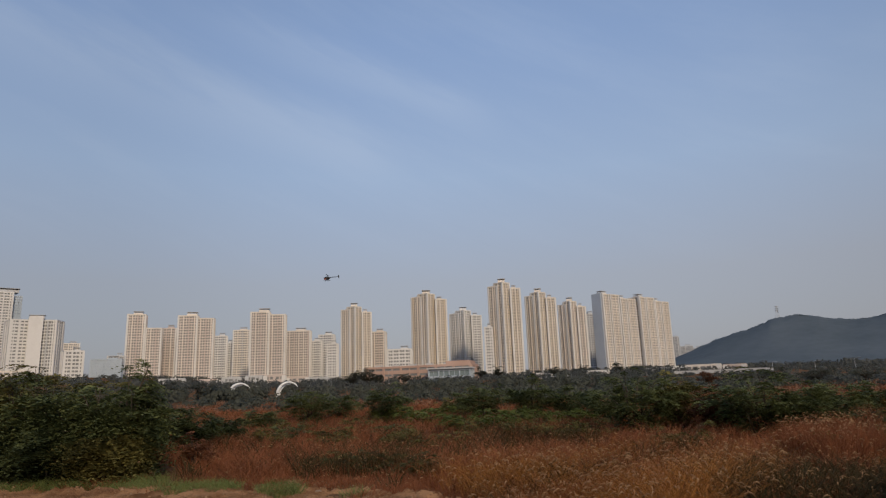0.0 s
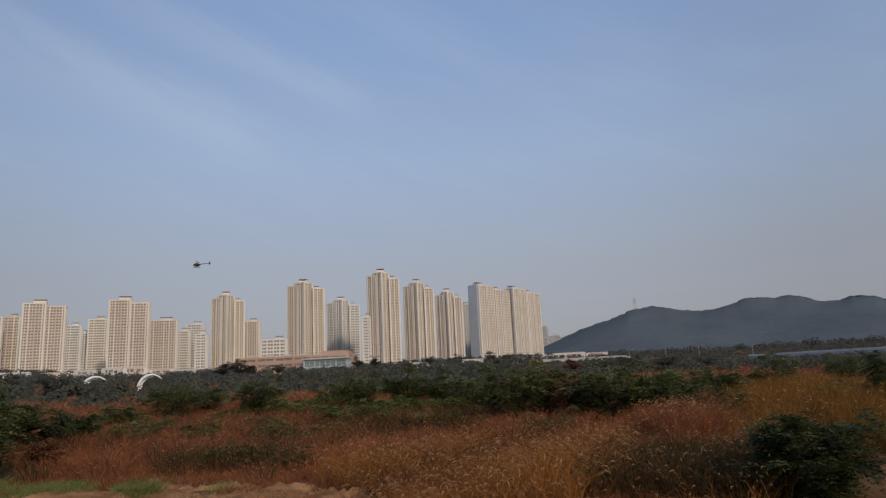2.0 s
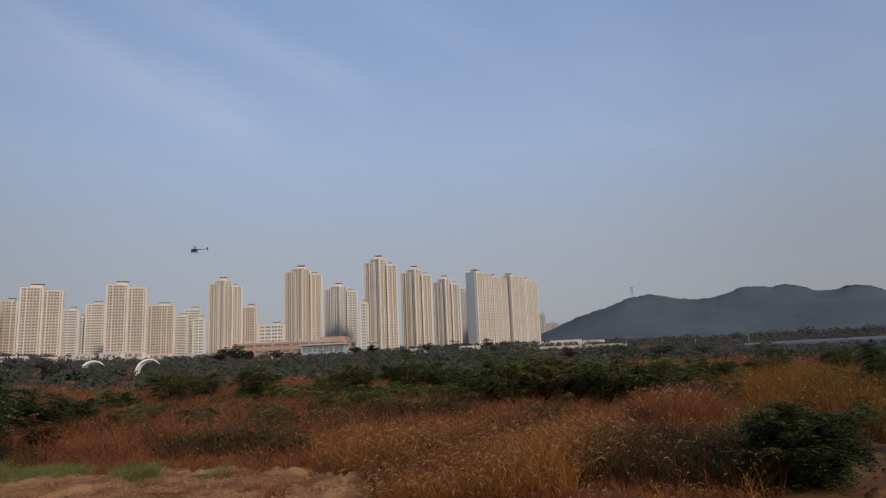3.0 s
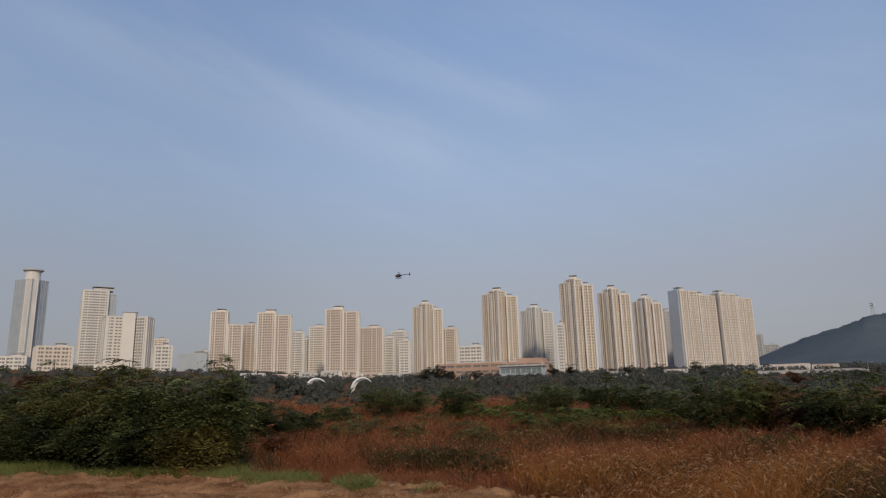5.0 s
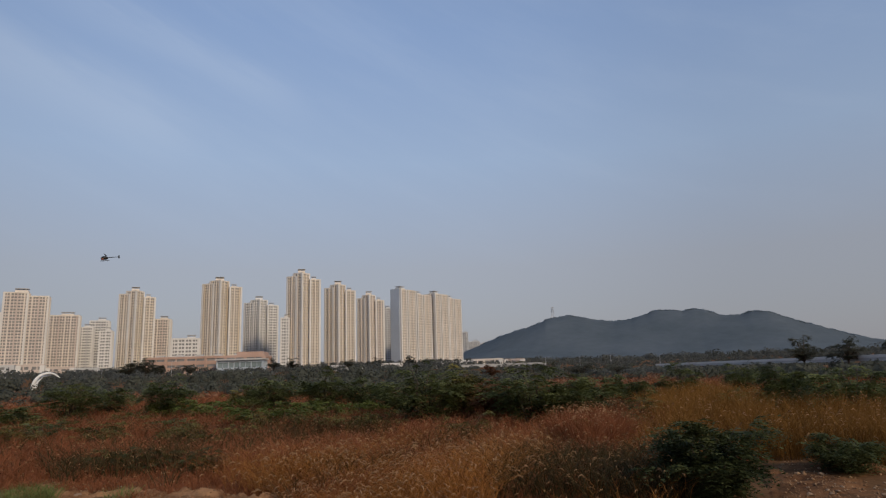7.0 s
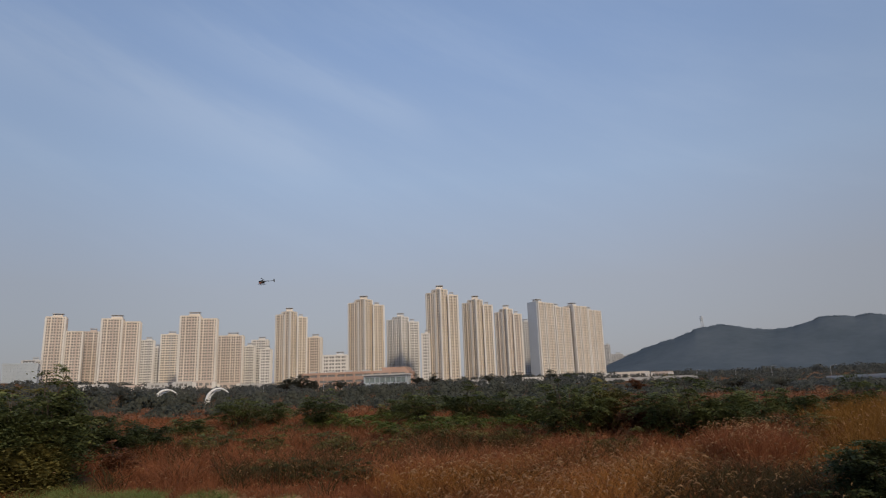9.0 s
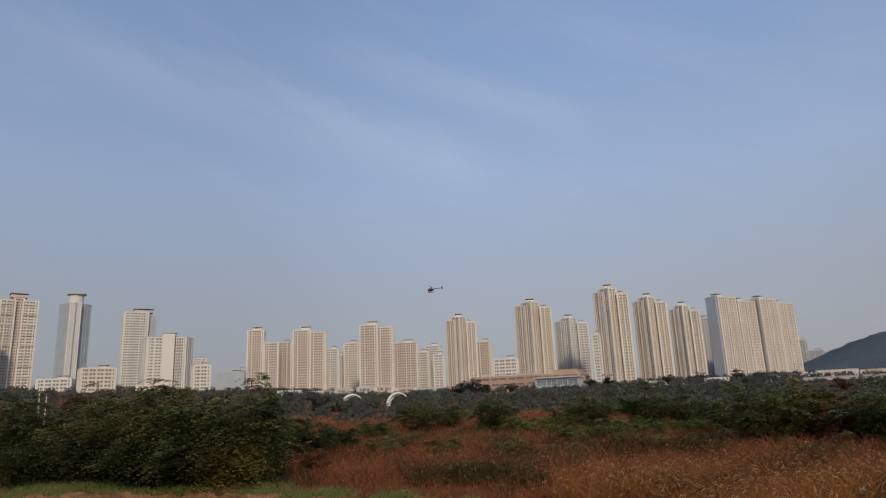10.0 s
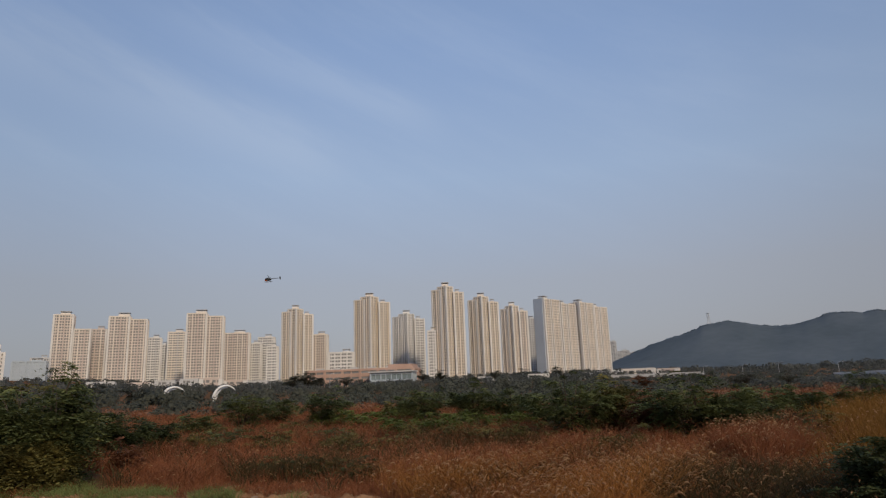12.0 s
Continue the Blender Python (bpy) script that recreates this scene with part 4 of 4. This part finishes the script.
def build_track():
    """Bare strip of lumpy dirt in front of the growth."""
    bears, s = np.linspace(-7, 56, 380), np.linspace(0, 1, 70)
    b, t = np.meshgrid(bears, s)
    r = 6.0 + (front(b) + 0.12 * np.sin(b * 3.1) + 0.1 * np.sin(b * 7.3) - 6.0) * t
    x, y = -r * np.sin(np.radians(b)), r * np.cos(np.radians(b))
    lump = clods(x, y)
    edge = np.minimum(1, 8 * np.minimum(t, 1 - t)) * smooth(-7, -5, b)
    ridge = 0.03 * np.exp(-((t - 0.86) / 0.10) ** 2) * (b < 12) * (0.6 + 0.6 * noise2(x, y, 1.7, 3))
    z = ground_z(x, y) - 0.06 + (0.125 + 1.5 * lump + np.maximum(1.6 * ridge, 0)) * edge
    idx = np.arange(b.size).reshape(b.shape)
    faces = np.stack([idx[:-1, :-1], idx[1:, :-1], idx[1:, 1:], idx[:-1, 1:]], -1).reshape(-1, 4)
    raw("dirt_track", np.stack([x, y, z], -1).reshape(-1, 3), faces, M_DIRT, smooth=True, kind="structure", label="bare lumpy tan dirt of a track")
    bears = np.linspace(-66, -42.5, 160)
    b, t = np.meshgrid(bears, s)
    r = 6.5 + 6.4 * t + 0.3 * np.sin(b * 1.7)
    x, y = -r * np.sin(np.radians(b)), r * np.cos(np.radians(b))
    edge = np.minimum(1, 6 * np.minimum(t, 1 - t)) * smooth(-42.5, -44.5, b)
    z = ground_z(x, y) - 0.06 + (0.075 + clods(x, y)) * edge
    idx = np.arange(b.size).reshape(b.shape)
    faces = np.stack([idx[:-1, :-1], idx[1:, :-1], idx[1:, 1:], idx[:-1, 1:]], -1).reshape(-1, 4)
    raw("dirt_patch", np.stack([x, y, z], -1).reshape(-1, 3), faces, M_REDSOIL, smooth=True, kind="structure", label="bare stony reddish dirt, darkened for the low bush's shade")
    # grit and small clods scattered over the bare dirt
    n = 5500
    b = np.where(rng.random(n) < 0.8, rng.uniform(-5, 50, n), rng.uniform(-60, -45, n))
    r = np.where(b > -10, 8.0 + (front(b) - 8.3) * rng.random(n), rng.uniform(8, 12.3, n))
    x, y = -r * np.sin(np.radians(b)), r * np.cos(np.radians(b))
    z = ground_z(x, y) + np.where(b > -10, 0.066, 0.018) + np.where(b > -10, 1.5, 1.0) * clods(x, y)
    s = rng.uniform(0.006, 0.022, n) * np.where(rng.random(n) < 0.06, 2.2, 1.0)
    shape = np.array([(1, 0, 0), (0, 1, 0), (-1, 0, 0), (0, -1, 0), (0, 0, 0.8), (0, 0, -0.8)])
    v = np.stack([x, y, z], 1)[:, None] + shape[None] * s[:, None, None] * rng.uniform(0.7, 1.3, (n, 6, 1))
    f = np.array([(0, 1, 4), (1, 2, 4), (2, 3, 4), (3, 0, 4), (1, 0, 5), (2, 1, 5), (3, 2, 5), (0, 3, 5)])[None] + (np.arange(n) * 6)[:, None, None]
    tagged(raw("grit", v.reshape(-1, 3), f.reshape(-1, 3), M_GRIT, kind="stuff", label="tan grit and small clods strewn over the dirt"), category="gravel")
    # loose stones and clods
    bm = bmesh.new()
    bmesh.ops.create_icosphere(bm, subdivisions=2, radius=0.5)
    for v in bm.verts:
        v.co *= 1 + 0.35 * noise.noise(v.co * 2.3)
        v.co.z *= 0.6
    first = part("stone", bm, M_STONE)
    tagged(first, "small pale stone lying on the bare dirt", "stone", "stones on the dirt")
    spots = [(b, r) for b, r in zip(rng.uniform(-3, 40, 60), rng.uniform(9, 13.0, 60)) if r < float(front(np.array(b)))] + list(zip(rng.uniform(-52, -45, 22), rng.uniform(8.5, 12, 22)))
    for i, (b, r) in enumerate(spots):
        x, y = at(b, r)
        m = pose(x, y, float(ground_z(x, y)) + 0.04, 0, 0, float(rng.uniform(0, 360)))
        o = first if i == 0 else copy_thing(first, m)
        o.matrix_basis = m
        o.scale = Vector((1, 0.8, 0.8)) * float(rng.choice([0.04, 0.06, 0.085, 0.13], p=[0.4, 0.3, 0.2, 0.1]))


build_track()


# ---- town edge ----
def build_mall():
    """Long orange-brick market hall with ribbon windows, and a pale glazed hall in front of it."""
    x, y = at(1.2, 408)
    e = thing("market_hall", "long low orange-brick hall with ribbon windows", "hall", x, y, 4.2, 1.45 - 14)
    wing(e, 66, 24, 3, M_BRICK, (0, 0), 0, None, storey=3.4, bay=5.5, pier=1.2, sill=2.1)
    bm = bmesh.new()
    box(bm, 17, 32, -11, 9, 11.5, 13.4)
    part("upper_storey", bm, M_BRICK, e)
    for k in range(5):
        bm = bmesh.new()
        box(bm, -30 + k * 11, -26 + k * 11, -4, 0, 11.6, 12.8)
        part("roof_unit", bm, M_GREY, e)
    x, y = at(-1.3, 388)
    e = thing("glazed_hall", "pale grey glazed hall in front of the brick hall", "hall", x, y, 3.0, -14)
    wing(e, 25, 12, 2, M_BLUE, (0, 0), 0, None, storey=4.2, bay=3, pier=0.5, sill=1.4, glass=M_TEAL)
    bm = bmesh.new()
    box(bm, -13.5, 13.5, -7.5, 7, 9.6, 10.3)
    part("roof_slab", bm, M_GREY, e)


def build_lows():
    """Beige walls and annexes along the foot of the towers."""
    lab = "low beige annex along the foot of the towers"
    for i, (b, d, w, h, m) in enumerate(((19.2, 470, 14, 5.0, M_ROSE), (17.4, 480, 12, 6.5, M_GREY), (15.6, 480, 11, 7.5, M_GREY), (13.9, 470, 14, 8.0, M_ROSE), (12.0, 480, 15, 6.5, M_ROSE),
                                         (10.2, 490, 13, 6.0, M_GREY), (22.0, 480, 16, 5.0, M_GREY), (-19.0, 420, 16, 3.5, M_WHITE), (-22.4, 430, 20, 4.5, M_CREAM), (-24.8, 430, 12, 4.0, M_ROSE), (-20.6, 440, 9, 4.2, M_WHITE),
                                         (-14.0, 400, 12, 3.2, M_WHITE), (-9.4, 390, 8, 3.0, M_WHITE), (33.0, 560, 18, 7, M_CREAM))):
        x, y = at(b, d)
        e = thing("annex", lab, "building", x, y, float(ground_z(x, y)) - 1.2, b - 6, "annexes below the towers")
        fl = max(1, round(h / 3.2))
        wing(e, w, 9, fl, m, storey=h / fl, bay=4.0, pier=1.5, sill=h / fl * 0.55)


def build_viaduct():
    """Raised road on piers that comes from the town towards the right bank."""
    deck_z = 1.6
    pts = [Vector((*at(b, d), deck_z + 0.3)) for b, d in ((-37.5, 252), (-41, 215), (-47.5, 175), (-56, 140), (-66, 118))]
    e = thing("viaduct", "grey concrete raised road with a pale parapet", "road bridge", *pts[0].xy, 0)
    org = pts[0].copy()
    org.z = 0
    for a, b in zip(pts, pts[1:]):
        d = b - a
        L = d.length
        m = Matrix.Translation(a - org) @ pose(0, 0, 0, 0, 0, math.degrees(math.atan2(d.y, d.x)))
        bm = bmesh.new()
        box(bm, 0, L, -4, 4, -0.6, 0.0, m)
        part("deck", bm, M_GREY, e)
        for s in (-1, 1):
            bm = bmesh.new()
            box(bm, 0, L, s * 4 - 0.15, s * 4 + 0.15, 0.0, 0.55, m)
            part("parapet", bm, M_WHITE, e, "pale concrete parapet")
        for k in range(max(1, int(L / 22))):
            bm = bmesh.new()
            tube(bm, [m @ Vector((11 + 22 * k, 0, -0.6)), m @ Vector((11 + 22 * k, 0, -4.5))], [0.7, 0.7], 10)
            part("pier", bm, M_GREY, e)


def build_embankment():
    """Low pale concrete wall along the river road below the slab."""
    bears = np.linspace(-9.5, -27.5, 19)
    for i, (b0, b1) in enumerate(zip(bears, bears[1:])):
        p, q = Vector((*at(b0, 335), 0)), Vector((*at(b1, 335), 0))
        d = q - p
        if i == 0:
            e = thing("embankment", "low pale concrete wall along the river road", "wall", p.x, p.y, 0, kind="structure")
            org = p.copy()
        m = Matrix.Translation(p - org) @ pose(0, 0, 0, 0, 0, math.degrees(math.atan2(d.y, d.x)))
        bm = bmesh.new()
        box(bm, 0.03, d.length - 0.03, -0.3, 0.3, 2.5, 5.3, m)
        box(bm, 0, d.length, -0.45, 0.45, 5.3, 5.55, m)
        part("wall_panel", bm, M_GREY, e)


def build_poles():
    """Road lamps, the mast on the hill and the two thin posts by the thicket."""
    for b, d, h in ((4.2, 300, 7.5), (-0.6, 300, 7.5), (-27.5, 300, 4.4), (-33.0, 300, 4.8), (-37.0, 260, 4.4), (9.2, 320, 8), (-23.0, 330, 4.4), (-30.4, 300, 4.2)):
        x, y = at(b, d)
        z = float(ground_z(x, y))
        e = thing("street_lamp", "slim grey steel road lamp", "street lamp", x, y, z, b, "lamps along the river road")
        bm = bmesh.new()
        tube(bm, [(0, 0, 0), (0, 0, h * 0.93), (0.3, 0, h), (1.5, 0, h + 0.1)], [0.075, 0.055, 0.045, 0.04], 8)
        part("pole", bm, M_STEEL, e)
        bm = bmesh.new()
        box(bm, 1.3, 2.0, -0.12, 0.12, h, h + 0.12)
        part("lamp_head", bm, M_STEEL, e)
    for b in (40.45, 40.0):
        x, y = at(b, 60)
        e = thing("post", "thin pale steel post behind the thicket", "post", x, y, float(ground_z(x, y)), b, "posts behind the thicket")
        bm = bmesh.new()
        tube(bm, [(0, 0, 0), (0, 0, 3.55)], [0.05, 0.045], 10)
        part("shaft", bm, M_STEEL, e)
        bm = bmesh.new()
        tube(bm, [(0, 0, 3.55), (0, 0, 3.65)], [0.09, 0.05], 10)
        part("cap", bm, M_STEEL, e)
    x, y = at(-28.35, 1160)
    z = float(ground_z(x, y)) + float(hill_z(np.array(-28.35), np.array(1160.0)))
    e = thing("mast", "grey communications mast on the hill", "mast", x, y, z - 1)
    for sx, sy in ((-1, -1), (1, -1), (1, 1), (-1, 1)):
        bm = bmesh.new()
        tube(bm, [(sx * 2, sy * 2, 0), (sx * 0.8, sy * 0.8, 20)], [0.3, 0.25], 6)
        part("leg", bm, M_STEEL, e)
    for k in range(3):
        bm = bmesh.new()
        box(bm, -2.2, 2.2, -2.2, 2.2, 13 + 3 * k, 13.5 + 3 * k)
        part("platform", bm, M_STEEL, e)


def build_arches():
    """White shell arches of a park gate, each half a bow that thickens to its foot."""
    for b, s in ((16.7, 1.0), (12.75, -1.0)):
        x, y = at(b, 215)
        z = float(ground_z(x, y))
        e = thing("park_arch", "white curved shell arch above the scrub", "arch", x, y, z, b, "white arches in the park")
        bm = bmesh.new()
        pts, rad = [], []
        for i in range(17):
            a = radians(180 - 140 * i / 16)
            pts.append((3.6 * math.cos(a), 0.6 * math.sin(a * 2), 4.7 * math.sin(a) ** 0.8 if math.sin(a) > 0 else 0))
            rad.append(0.52 - 0.022 * i)
        tube(bm, pts, rad, 8)
        part("bow", bm, M_SHELL, e)
        bm = bmesh.new()
        tube(bm, [(-3.0, 0.5, 0), (-2.6, 0.6, 2.4), (-1.2, 0.7, 3.9), (0.6, 0.8, 4.2)], [0.35, 0.32, 0.25, 0.12], 8)
        part("inner_bow", bm, M_SHELL, e)


def build_helicopter():
    """Model helicopter hovering over the flat, rotor at rest."""
    x, y = at(9.3, 38)
    e = thing("model_helicopter", "small black and orange model helicopter in the air", "helicopter", x, y, 1.6 + 38 * math.tan(radians(9.9)), 9.3)
    e.matrix_world = e.matrix_world @ pose(0, 0, 0, 0, 6, 194)
    bm = bmesh.new()
    bmesh.ops.create_uvsphere(bm, u_segments=16, v_segments=10, radius=1)
    for v in bm.verts:
        v.co = Vector((v.co.x * 0.2 + 0.18, v.co.y * 0.075, v.co.z * (0.1 if v.co.x > -0.3 else 0.07)))
    part("body", bm, M_BLACK, e)
    bm = bmesh.new()
    bmesh.ops.create_uvsphere(bm, u_segments=12, v_segments=8, radius=1)
    for v in bm.verts:
        v.co = Vector((v.co.x * 0.11 + 0.27, v.co.y * 0.06, v.co.z * 0.06 - 0.045))
    part("canopy", bm, M_ORANGE, e, "orange plastic canopy")
    bm = bmesh.new()
    tube(bm, [(0.02, 0, 0.03), (-0.52, 0, 0.05)], [0.022, 0.013], 8)
    part("tail_boom", bm, M_BLACK, e)
    bm = bmesh.new()
    box(bm, -0.56, -0.49, -0.006, 0.006, -0.02, 0.13)
    part("tail_fin", bm, M_BLACK, e)
    bm = bmesh.new()
    box(bm, -0.54, -0.52, 0.01, 0.02, -0.05, 0.15)
    part("tail_rotor", bm, M_BLACK, e)
    bm = bmesh.new()
    tube(bm, [(0.14, 0, 0.08), (0.14, 0, 0.18)], [0.012, 0.012], 8)
    part("rotor_mast", bm, M_BLACK, e)
    for s in (-1, 1):
        bm = bmesh.new()
        box(bm, 0.02, 0.46, -0.02, 0.02, 0.165, 0.172, pose(0.14, 0, 0, 0, 0, 65 + (180 if s < 0 else 0)))
        part("rotor_blade", bm, M_BLACK, e)
        bm = bmesh.new()
        tube(bm, [(-0.02, s * 0.09, -0.15), (0.34, s * 0.09, -0.15), (0.4, s * 0.09, -0.12)], [0.008] * 3, 6)
        part("skid", bm, M_BLACK, e)
        for q in (0.08, 0.26):
            bm = bmesh.new()
            tube(bm, [(q, s * 0.09, -0.15), (q, s * 0.04, -0.06)], [0.007] * 2, 6)
            part("skid_strut", bm, M_BLACK, e)


build_mall()
build_lows()
build_viaduct()
build_embankment()
build_poles()
build_arches()
build_helicopter()
